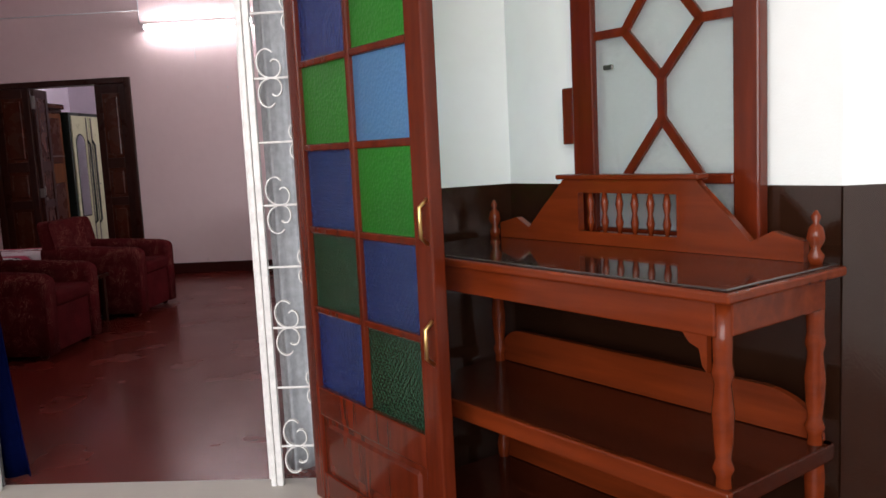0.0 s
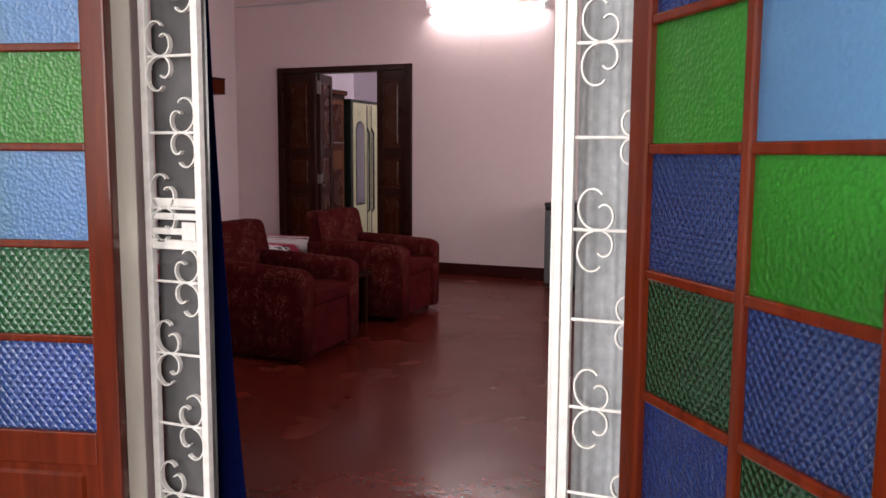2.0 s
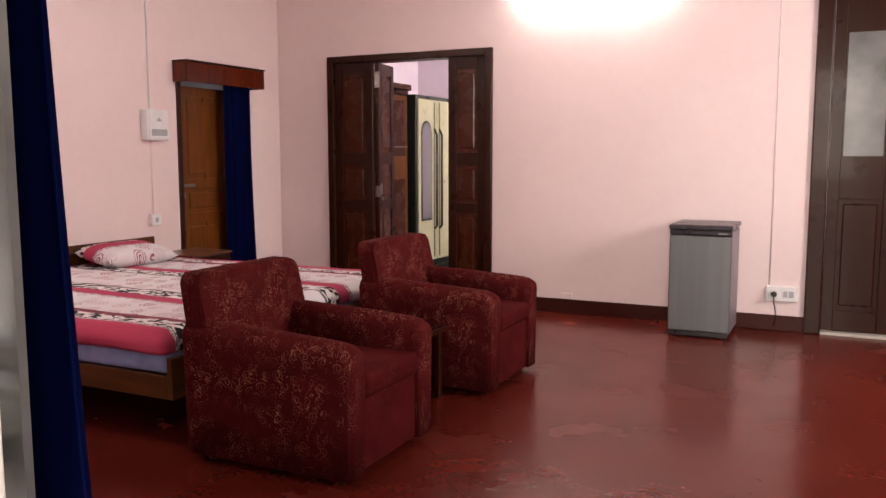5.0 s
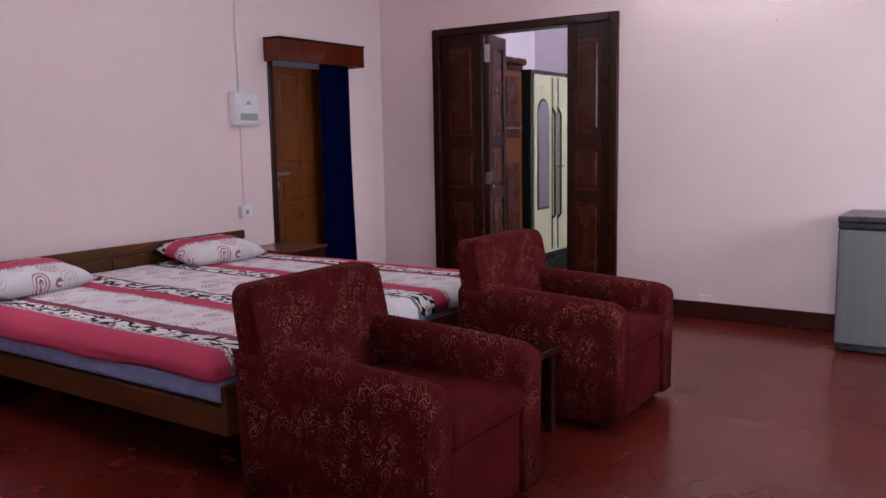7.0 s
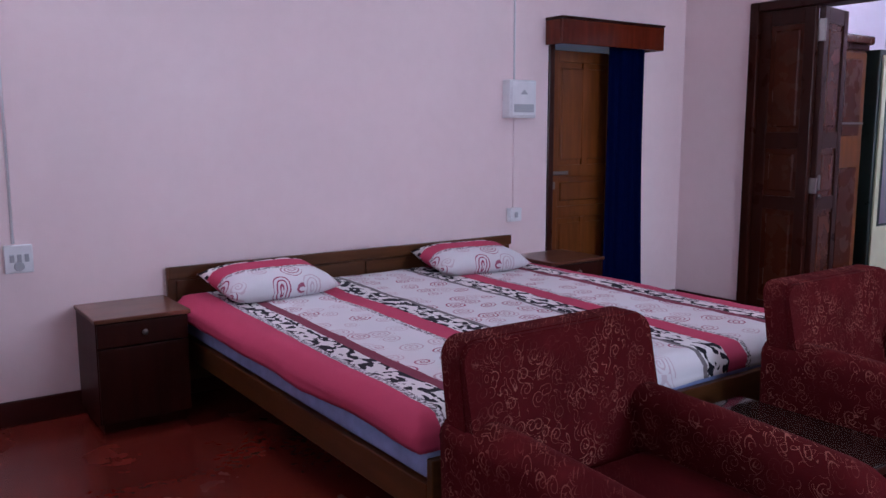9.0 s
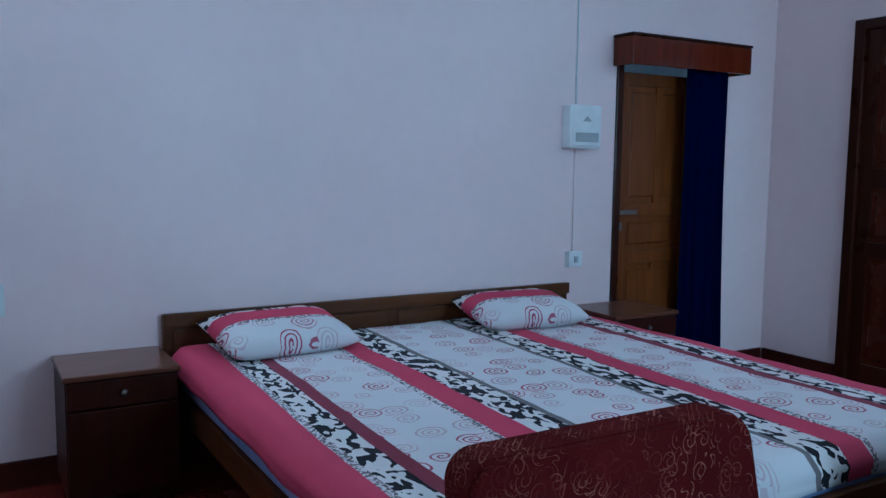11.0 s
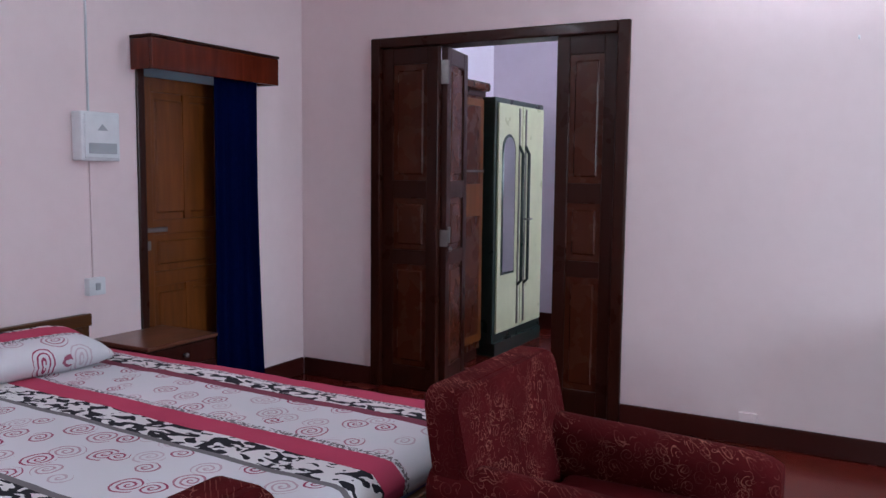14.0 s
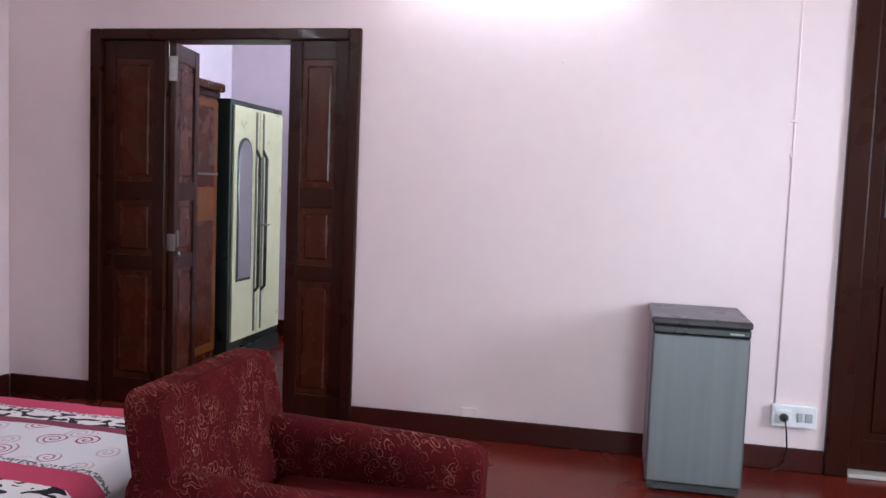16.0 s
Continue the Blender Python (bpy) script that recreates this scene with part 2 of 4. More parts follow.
def print_cloth(name, centre, axis="Y", mirror=True, offset=0.0):
    m = Mat(name, (0.7, 0.7, 0.72), 0.8)
    m.p.inputs["Specular IOR Level"].default_value = 0.15
    tc = m.t.nodes.new("ShaderNodeTexCoord")
    sep = m.t.nodes.new("ShaderNodeSeparateXYZ")
    m.link(tc.outputs["Object"], sep.inputs[0])
    wob = m.math("MULTIPLY", m.math("SUBTRACT", m.noise(1.5, 2), 0.5), 0.03)
    d = m.math("ADD", m.math("SUBTRACT", sep.outputs[axis], centre), wob)
    if mirror:
        d = m.math("ADD", d, m.math("MULTIPLY", m.math("ADD", sep.outputs["X"], 4.75), 0.035))
    if mirror:
        d = m.math("ABSOLUTE", d)
    d = m.math("ADD", d, offset)
    white, pink, grey, maroon = (0.66, 0.64, 0.67), (0.44, 0.05, 0.11), (0.17, 0.15, 0.16), (0.20, 0.04, 0.07)
    v = m.node("ShaderNodeTexVoronoi", Scale=8.0, Randomness=0.8)
    v.voronoi_dimensions = "2D"
    m.link(tc.outputs["Object"], v.inputs["Vector"])
    diff = m.t.nodes.new("ShaderNodeVectorMath")
    diff.operation = "SUBTRACT"
    m.link(tc.outputs["Object"], diff.inputs[0])
    m.link(v.outputs["Position"], diff.inputs[1])
    s2 = m.t.nodes.new("ShaderNodeSeparateXYZ")
    m.link(diff.outputs[0], s2.inputs[0])
    r = m.math("SQRT", m.math("ADD", m.math("POWER", s2.outputs[0], 2.0), m.math("POWER", s2.outputs[1], 2.0)))
    r = m.math("ADD", r, m.math("MULTIPLY", m.noise(30, 2), 0.012))
    th = m.math("DIVIDE", m.math("ARCTAN2", s2.outputs[1], s2.outputs[0]), 2 * math.pi)
    rnd = m.t.nodes.new("ShaderNodeSeparateColor")
    m.link(v.outputs["Color"], rnd.inputs[0])
    spiral = m.math("LESS_THAN", m.math("FRACT", m.math("SUBTRACT", m.math("DIVIDE", r, 0.019), th)), 0.36)
    size = m.math("MULTIPLY_ADD", rnd.outputs[0], 0.026, 0.040)
    swirl = m.math("MULTIPLY", spiral, m.math("LESS_THAN", r, size))
    swirl = m.math("MULTIPLY", swirl, m.math("MULTIPLY_ADD", m.math("POWER", rnd.outputs[1], 1.2), 0.85, 0.28))
    ground = m.mix(swirl, white, (0.30, 0.05, 0.11))
    spots = m.math("GREATER_THAN", m.noise(25, 0.5, (0.72, 1.2, 1), 0.9), 0.525)
    animal = m.mix(spots, (0.72, 0.70, 0.70), (0.012, 0.012, 0.018))
    dash = m.math("GREATER_THAN", m.noise(90, 1), 0.5)
    dots = m.mix(dash, white, grey)

    def band(lo, hi):
        return m.math("MULTIPLY", m.math("GREATER_THAN", d, lo), m.math("LESS_THAN", d, hi))

    c = ground
    for lo, hi, col in ((0.205, 0.23, grey), (0.23, 0.362, animal), (0.362, 0.472, pink), (0.472, 0.498, dots), (0.785, 0.835, maroon),
                        (0.835, 0.925, animal), (0.925, 0.95, dots), (0.95, 3.0, pink)):
        c = m.mix(band(lo, hi), c, col)
    m.colour(c)
    return m.bump(m.math("ADD", m.noise(300, 2), m.math("MULTIPLY", m.noise(6, 4), 6.0)), 0.25, 0.004).m


SPREAD = print_cloth("printed_bedspread", 6.175)
PILLOW = print_cloth("printed_pillowcase", 0.0, "X", False, 0.46)

# ---- mesh helpers ----


def link_mesh(name, bm, mat, parent=None, label="", smooth=False):
    me = bpy.data.meshes.new(name)
    bmesh.ops.recalc_face_normals(bm, faces=bm.faces)
    bm.to_mesh(me)
    bm.free()
    if smooth:
        for p in me.polygons:
            p.use_smooth = True
    me.materials.append(mat)
    ob = new(name, me)
    if parent:
        ob.parent = parent
    if label:
        ob["label"] = label
    return ob


def part(name, bm, mat, parent, label="", smooth=False):
    return link_mesh(name, bm, mat, parent, label, smooth)


def thing(name, m, label, category, group=""):
    ob = new(name)
    ob.matrix_world = m
    ob.empty_display_size = 0.1
    return tagged(ob, label, category, group)


def box(x0, x1, y0, y1, z0, z1, bevel=0.0, seg=2, bm=None):
    own = bmesh.new()
    bmesh.ops.create_cube(own, size=1)
    for v in own.verts:
        v.co = Vector(((x0 + x1) / 2 + v.co.x * (x1 - x0), (y0 + y1) / 2 + v.co.y * (y1 - y0), (z0 + z1) / 2 + v.co.z * (z1 - z0)))
    if bevel:
        bmesh.ops.bevel(own, geom=list(own.edges), offset=bevel, segments=seg, profile=0.5, affect="EDGES")
    if bm is None:
        return own
    merge(bm, own)
    return bm


def merge(bm, other):
    me = bpy.data.meshes.new("tmp")
    other.to_mesh(me)
    other.free()
    bm.from_mesh(me)
    bpy.data.meshes.remove(me)


def lathe(profile, seg=14):
    """A turned shape: rows of (radius, z)."""
    bm = bmesh.new()
    rings = [[bm.verts.new((r * math.cos(2 * math.pi * i / seg), r * math.sin(2 * math.pi * i / seg), z)) for i in range(seg)] for r, z in profile]
    for a, b in zip(rings, rings[1:]):
        for i in range(seg):
            bm.faces.new((a[i], a[(i + 1) % seg], b[(i + 1) % seg], b[i]))
    bm.faces.new(rings[0][::-1])
    bm.faces.new(rings[-1])
    return bm


def tube(points, r, seg=8, flat=None):
    """A bar swept along points; flat=(a, b) makes it a strap of that half width and half thickness."""
    bm = bmesh.new()
    pts = [Vector(p) for p in points]
    rings = []
    side0 = None
    for i, p in enumerate(pts):
        d = (pts[min(i + 1, len(pts) - 1)] - pts[max(i - 1, 0)]).normalized()
        if side0 is None:
            side0 = d.cross(Vector((0, 1, 0)) if abs(d.y) < 0.9 else Vector((0, 0, 1))).normalized()
        s = (side0 - d * side0.dot(d)).normalized()
        side0 = s
        u = d.cross(s)
        if flat:
            rings.append([bm.verts.new(p + s * (flat[1] * a) + u * (flat[0] * b)) for a, b in ((-1, -1), (1, -1), (1, 1), (-1, 1))])
        else:
            rings.append([bm.verts.new(p + r * (s * math.cos(2 * math.pi * k / seg) + u * math.sin(2 * math.pi * k / seg))) for k in range(seg)])
    n = len(rings[0])
    for a, b in zip(rings, rings[1:]):
        for k in range(n):
            bm.faces.new((a[k], a[(k + 1) % n], b[(k + 1) % n], b[k]))
    bm.faces.new(rings[0][::-1])
    bm.faces.new(rings[-1])
    return bm


def prism(outline, y0, y1):
    """An outline in x and z, from y0 to y1."""
    bm = bmesh.new()
    a = [bm.verts.new((x, y0, z)) for x, z in outline]
    b = [bm.verts.new((x, y1, z)) for x, z in outline]
    bm.faces.new(a)
    bm.faces.new(b[::-1])
    for i in range(len(a)):
        bm.faces.new((a[i], b[i], b[(i + 1) % len(a)], a[(i + 1) % len(a)]))
    return bm


def structure(name, bm, mat, label, category):
    return tagged(link_mesh(name, bm, mat), label, category, kind="structure")


def wall_with_holes(name, axis, at, thick, lo, hi, top, holes, mat, label):
    """A wall along x (axis 'x', at = y of its near face) or y, with openings (lo, hi, bottom, top)."""
    bm = bmesh.new()

    def piece(a, b, z0, z1):
        if b - a < 1e-4 or z1 - z0 < 1e-4:
            return
        if axis == "x":
            box(a, b, at, at + thick, z0, z1, bm=bm)
        else:
            box(at, at + thick, a, b, z0, z1, bm=bm)
    cur = lo
    for a, b, z0, z1 in sorted(holes):
        piece(cur, a, 0, top)
        piece(a, b, 0, z0)
        piece(a, b, z1, top)
        cur = b
    piece(cur, hi, 0, top)
    return structure(name, bm, mat, label, "wall")


# ---- plan: left wall x = LX, back wall y = BY, front wall FY0..FY1 ----
LX, BY, RX, FY0, FY1, H = -5.86, 8.95, 1.2, 2.80, 3.05, 3.4
structure("ground", box(-60, 60, -60, 60, -0.25, -0.16), EARTH, "bare earth of the yard outside the house", "ground")
structure("floor", box(LX - 3, RX + 2, -2.2, 12.2, -0.15, 0), FLOOR, "polished red oxide cement floor", "floor")
wall_with_holes("wall_front", "x", FY0, FY1 - FY0, LX, -0.27, H, [(-1.99, -0.28, 0, 2.5)], PINK, "thick plastered front wall with the entrance opening")
wall_with_holes("wall_back", "x", BY, 0.2, LX, RX + 0.2, H, [(-5.305, -3.68, 0, 2.17), (-1.235, -0.15, 0, 2.62)], PINK, "pale pink painted back wall with two doorways")
wall_with_holes("wall_left", "y", LX - 0.2, 0.2, FY0, BY + 0.2, H, [(7.60, 8.47, 0, 1.98)], PINK, "pale pink painted wall behind the bed with a doorway")
wall_with_holes("wall_front_right", "x", 3.40, 0.12, -0.27, RX, H, [], PINK, "pale pink painted front wall")
wall_with_holes("wall_return", "y", -0.27, 0.08, FY0 + 0.01, 3.40, H, [], PINK, "pink return beside the entrance")
wall_with_holes("wall_right", "y", RX, 0.2, FY1, BY, H, [(6.25, 7.55, 1.1, 2.4)], PINK, "pale pink painted side wall")
structure("ceiling", box(LX - 0.2, RX + 0.2, FY0, BY + 0.2, H, H + 0.15), CEIL, "plain whitewashed room ceiling", "ceiling")
structure("verandah_ceiling", box(LX, 2.2, -2.2, FY0, 3.0, 3.12), CEIL, "plain whitewashed verandah ceiling", "ceiling")
# next rooms
wall_with_holes("wall_next_left", "y", -5.75, 0.15, BY + 0.2, 11.3, H, [], LILAC, "lilac wall of the next room")
wall_with_holes("wall_next_back", "x", 11.3, 0.15, -5.75, 1.0, H, [], LILAC, "lilac back wall of the next room")
# the opening is unseen, added to let more sky light in
wall_with_holes("wall_next_right", "y", 1.0, 0.15, BY + 0.2, 11.3, H, [(9.6, 10.9, 1.0, 2.3)], LILAC, "lilac side wall of the next room")
structure("ceiling_next", box(-5.75, 1.15, BY + 0.2, 11.45, H, H + 0.12), CEIL, "plain whitewashed ceiling of the next room", "ceiling")
wall_with_holes("wall_side_room", "y", -7.6, 0.15, 6.6, 10.2, H, [(7.3, 8.5, 1.0, 2.3)], WHITE_WALL, "white wall of the small side room")
wall_with_holes("wall_side_room_near", "x", 6.45, 0.15, -7.6, LX - 0.2, H, [], WHITE_WALL, "white near wall of the small side room")
wall_with_holes("wall_side_room_far", "x", 10.2, 0.15, -7.6, LX - 0.2, H, [], WHITE_WALL, "white far wall of the small side room")
structure("ceiling_side_room", box(-7.6, LX - 0.2, 6.45, 10.35, H, H + 0.12), CEIL, "plain whitewashed ceiling of the side room", "ceiling")
structure("threshold", box(-1.99, -0.28, FY0 - 0.06, FY1, 0, 0.012, 0.004), STONE, "worn pale stone door threshold", "threshold")
for nm, b in (("baseboard_1", (-3.678, -1.237, BY - 0.018, BY - 0.001, 0, 0.115)), ("baseboard_2", (LX + 0.02, -5.307, BY - 0.018, BY - 0.001, 0, 0.115)),
              ("baseboard_3", (LX + 0.001, LX + 0.019, FY1 + 0.02, 7.598, 0, 0.115)), ("baseboard_4", (LX + 0.001, LX + 0.019, 8.472, BY - 0.02, 0, 0.115)),
              ("baseboard_5", (-5.598, -5.58, BY + 0.2, 11.28, 0, 0.14)), ("baseboard_6", (-5.58, 1.0, 11.28, 11.298, 0, 0.14))):
    structure(nm, box(*b, 0.005), SKIRT, "dark maroon painted skirting", "baseboard")

# room window in the right wall, with its frame
win = thing("window_1", pose(RX + 0.1, 6.9, 1.75, 0, 0, 90), "brown wooden window frame in the side wall", "window")
win["kind"] = "structure"
for b in ((-0.65, -0.59, -0.05, 0.05, -0.65, 0.65), (0.59, 0.65, -0.05, 0.05, -0.65, 0.65), (-0.59, 0.59, -0.05, 0.05, 0.59, 0.65), (-0.59, 0.59, -0.05, 0.05, -0.65, -0.59), (-0.02, 0.02, -0.04, 0.04, -0.59, 0.59)):
    part("window_frame", box(*b, 0.006), DOORWOOD, win)
for x0, x1 in ((-0.59, -0.02), (0.02, 0.59)):
    part("pane", box(x0, x1, -0.003, 0.003, -0.59, 0.59), PANE, win).visible_shadow = False

# ---- back double door, folding leaves ----


def panel_leaf(name, w, h, parent, m, frame_mat, panel_mat, rows, thick=0.04):
    """A leaf along +x from its hinge: stiles, rails, and a raised field in each of rows (z0, z1)."""
    leaf = part(name, box(0, 0.075, -thick / 2, thick / 2, 0, h, 0.004), frame_mat, parent)
    leaf.matrix_local = m
    part("stile", box(w - 0.075, w, -thick / 2, thick / 2, 0, h, 0.004), frame_mat, leaf)
    zs = [0.0] + [z for r in rows for z in r] + [h]
    for a, b in zip(zs[::2], zs[1::2]):
        part("rail", box(0.075, w - 0.075, -thick / 2 + 0.001, thick / 2 - 0.001, a, b, 0.003), frame_mat, leaf)
    for a, b in rows:
        bm = box(0.073, w - 0.073, -0.008, 0.008, a - 0.002, b + 0.002)
        box(0.105, w - 0.105, -0.017, 0.017, a + 0.035, b - 0.035, 0.008, 1, bm)
        part("panel", bm, panel_mat, leaf)
    return leaf


bd = thing("door_1", pose(0, BY, 0), "dark varnished folding panelled double door standing half open", "door")
bd["kind"] = "structure"
for b in ((-5.305, -5.237, -0.025, 0.16, 0, 2.17), (-3.748, -3.68, -0.025, 0.16, 0, 2.17), (-5.237, -3.748, -0.025, 0.16, 2.108, 2.17)):
    part("door_frame", box(*b, 0.008), DOORWOOD, bd)
ROWS3 = [(0.14, 0.78), (0.87, 1.19), (1.30, 2.0)]
panel_leaf("leaf", 0.39, 2.10, bd, pose(-5.236, 0.03, 0.008), DOORWOOD, DOORPANEL, ROWS3)
fold = panel_leaf("leaf", 0.41, 2.10, bd, pose(-4.83, 0.06, 0.008, 0, 0, 100), DOORWOOD, DOORPANEL, ROWS3)
panel_leaf("leaf", 0.345, 2.10, bd, pose(-4.095, 0.03, 0.008), DOORWOOD, DOORPANEL, ROWS3)
part("hinge", box(-0.012, 0.004, -0.03, 0.022, 1.88, 2.02, 0.002), STEEL, fold)
part("hinge", box(-0.012, 0.004, -0.03, 0.022, 0.9, 1.0, 0.002), STEEL, fold)
part("bolt", box(0.02, 0.05, -0.034, -0.021, 0.92, 1.02, 0.003), STEEL, fold)
part("knob", lathe([(0.004, 0), (0.016, 0.004), (0.018, 0.012), (0.01, 0.02)]), STEEL, fold).matrix_local = pose(0.05, -0.022, 0.88, 90)

# dark door at the far end of the back wall
rd = thing("door_2", pose(-1.235, BY, 0), "tall dark wooden door with narrow glass panes", "door")
rd["kind"] = "structure"
for b in ((0, 0.11, -0.03, 0.17, 0, 2.62), (0.975, 1.085, -0.03, 0.17, 0, 2.62), (0.11, 0.975, -0.03, 0.17, 2.52, 2.62)):
    part("door_frame", box(*b, 0.01), DOORWOOD, rd)
part("door_sill", box(0.11, 0.975, -0.03, 0.17, 0, 0.02, 0.004), STONE, rd)
for x in (0.112, 0.543):
    lf = panel_leaf("leaf", 0.43, 2.49, rd, pose(x, 0.06, 0.025), DOORWOOD, DOORWOOD, [(0.15, 0.95)])
    part("glass_pane", box(0.09, 0.34, -0.0235, -0.0215, 1.25, 2.1), GREYPANE, lf)

# ---- side door in the left wall: teak leaf, pelmet, curtain ----
sd = thing("door_3", pose(LX, 7.60, 0), "orange-brown teak panelled door in a dark frame", "door")
sd["kind"] = "structure"
for b in ((-0.19, 0.012, 0, 0.05, 0, 1.98), (-0.19, 0.012, 0.82, 0.87, 0, 1.98)):
    part("door_frame", box(*b, 0.006), DOORWOOD, sd)
sl = panel_leaf("leaf", 0.62, 1.835, sd, pose(-0.05, 0.052, 0.01, 0, 0, 91), TEAK, TEAK, [(0.12, 0.72), (0.80, 1.0), (1.08, 1.76)])
part("mullion", box(0.30, 0.35, -0.0195, 0.0195, 0.12, 0.72), TEAK, sl)
part("mullion", box(0.30, 0.35, -0.0195, 0.0195, 1.08, 1.76), TEAK, sl)
part("door_bolt", box(0.02, 0.16, -0.036, -0.021, 1.015, 1.04, 0.003), STEEL, sl)
part("keyhole_plate", box(0.02, 0.05, -0.026, -0.021, 0.92, 0.97, 0.002), STEEL, sl)
pel = thing("curtain_pelmet", pose(LX, 7.57, 1.865), "reddish wooden pelmet box above the side door", "pelmet")
part("front_board", box(0.14, 0.16, 0, 0.96, 0, 0.155, 0.004), LEAFWOOD, pel)
part("end_board", box(0.002, 0.138, 0, 0.018, 0, 0.155, 0.003), LEAFWOOD, pel)
part("end_board", box(0.002, 0.138, 0.942, 0.96, 0, 0.155, 0.003), LEAFWOOD, pel)
part("top_board", box(0.002, 0.165, -0.004, 0.964, 0.157, 0.172, 0.003), DOORWOOD, pel)


def curtain_mesh(w, h, folds, depth, flare=0.0, seed=0, gather=0.0):
    """A hanging cloth along +x from z = h down to 0, pleated in y."""
    rng = random.Random(seed)
    ph = [rng.uniform(0, 6.28) for _ in range(3)]
    nx, nz = folds * 10, 24
    bm = bmesh.new()
    layers = []
    for off in (0.0, 0.004):
        grid = []
        for j in range(nz + 1):
            k = j / nz
            z = h * (1 - k)
            row = []
            for i in range(nx + 1):
                u = i / nx
                a = 2 * math.pi * folds * u + ph[0] + 0.5 * math.sin(3 * k + ph[1] + 4 * u)
                x = u * w * (1 + flare * k ** 2.2) + gather * math.sin(math.pi * k) * (0.5 - u)
                row.append(bm.verts.new((x, off + depth * (0.6 + 0.5 * k) * math.sin(a) + 0.3 * depth * math.sin(2.3 * a + ph[2]), z)))
            grid.append(row)
        layers.append(grid)
        for r0, r1 in zip(grid, grid[1:]):
            for i in range(nx):
                bm.faces.new((r0[i], r0[i + 1], r1[i + 1], r1[i]))
    for i in range(nx):
        for j in (0, nz):
            bm.faces.new((layers[0][j][i], layers[0][j][i + 1], layers[1][j][i + 1], layers[1][j][i]))
    for j in range(nz):
        for i in (0, nx):
            bm.faces.new((layers[0][j][i], layers[0][j + 1][i], layers[1][j + 1][i], layers[1][j][i]))
    return bm


def curtain(name, m, w, h, folds, depth, mat, label, flare=0.0, seed=0, gather=0.0):
    ob = link_mesh(name, curtain_mesh(w, h, folds, depth, flare, seed, gather), mat, smooth=True)
    ob.matrix_world = m
    return tagged(ob, label, "curtain")


curtain("door_curtain", pose(LX + 0.075, 8.09, 0.08, 0, 0, 90), 0.36, 1.84, 4, 0.02, BLUECLOTH, "navy blue cloth curtain drawn aside over the side door", 0.12, 3)

# ---- entrance: jambs, coloured glass leaves, grilles ----
ent = thing("door_4", pose(0, 0, 0), "cream painted frame of the entrance", "door")
ent["kind"] = "structure"
for b in ((-1.99, -1.932, FY0 + 0.03, FY0 + 0.14, 0.012, 2.5), (-0.385, -0.28, FY0 + 0.12, FY0 + 0.22, 0.012, 2.5), (-1.932, -0.385, FY0 + 0.03, FY0 + 0.14, 2.42, 2.5)):
    part("door_frame", box(*b, 0.012), CREAM, ent)


def glazed_leaf(name, m, colours, label, flip=False):
    """Leaf along +x from its hinge, z up: two columns of coloured panes above a raised wooden panel."""
    w, h, t = 0.83, 2.30, 0.044
    leaf = thing(name, m, label, "door leaf", "coloured glass entrance leaves")
    part("stile", box(0, 0.075, -t / 2, t / 2, 0, h, 0.006), LEAFWOOD, leaf)
    part("stile", box(w - 0.085, w, -t / 2, t / 2, 0, h, 0.006), LEAFWOOD, leaf)
    part("rail", box(0.075, w - 0.085, -t / 2 + 0.001, t / 2 - 0.001, 0, 0.11, 0.004), LEAFWOOD, leaf)
    part("rail", box(0.075, w - 0.085, -t / 2 + 0.001, t / 2 - 0.001, 0.32, 0.42, 0.004), LEAFWOOD, leaf)
    part("rail", box(0.075, w - 0.085, -t / 2 + 0.001, t / 2 - 0.001, 2.07, h, 0.004), LEAFWOOD, leaf)
    pm = box(0.07, w - 0.08, -0.008, 0.008, 0.105, 0.335)
    box(0.12, w - 0.13, -0.018, 0.018, 0.145, 0.295, 0.010, 1, pm)
    part("panel", pm, LEAFWOOD, leaf)
    mid = (0.075 + w - 0.085) / 2
    part("glazing_bar", box(mid - 0.013, mid + 0.013, -0.017, 0.017, 0.42, 2.07, 0.005), LEAFWOOD, leaf)
    rows = 6
    ph = (2.07 - 0.42) / rows
    for r in range(1, rows):
        z = 0.42 + ph * r
        for x0, x1 in ((0.075, mid - 0.013), (mid + 0.013, w - 0.085)):
            part("glazing_bar", box(x0, x1, -0.016, 0.016, z - 0.012, z + 0.012, 0.005), LEAFWOOD, leaf)
    for r in range(rows):
        for c, (x0, x1) in enumerate(((0.072, mid - 0.010), (mid + 0.010, w - 0.082))):
            mat = colours[r][c]
            part("pane", box(x0, x1, -0.0025, 0.0025, 0.42 + ph * r, 0.42 + ph * (r + 1)), mat, leaf)
    for z in (0.64, 0.97, 1.70):
        s = -1
        bmh = tube([(w - 0.014, s * 0.022, z), (w - 0.014, s * 0.046, z + 0.02), (w - 0.014, s * 0.046, z + 0.10), (w - 0.014, s * 0.022, z + 0.12)], 0.006)
        part("pull_handle", bmh, BRASS, leaf, "brass pull handle", True)
    return leaf


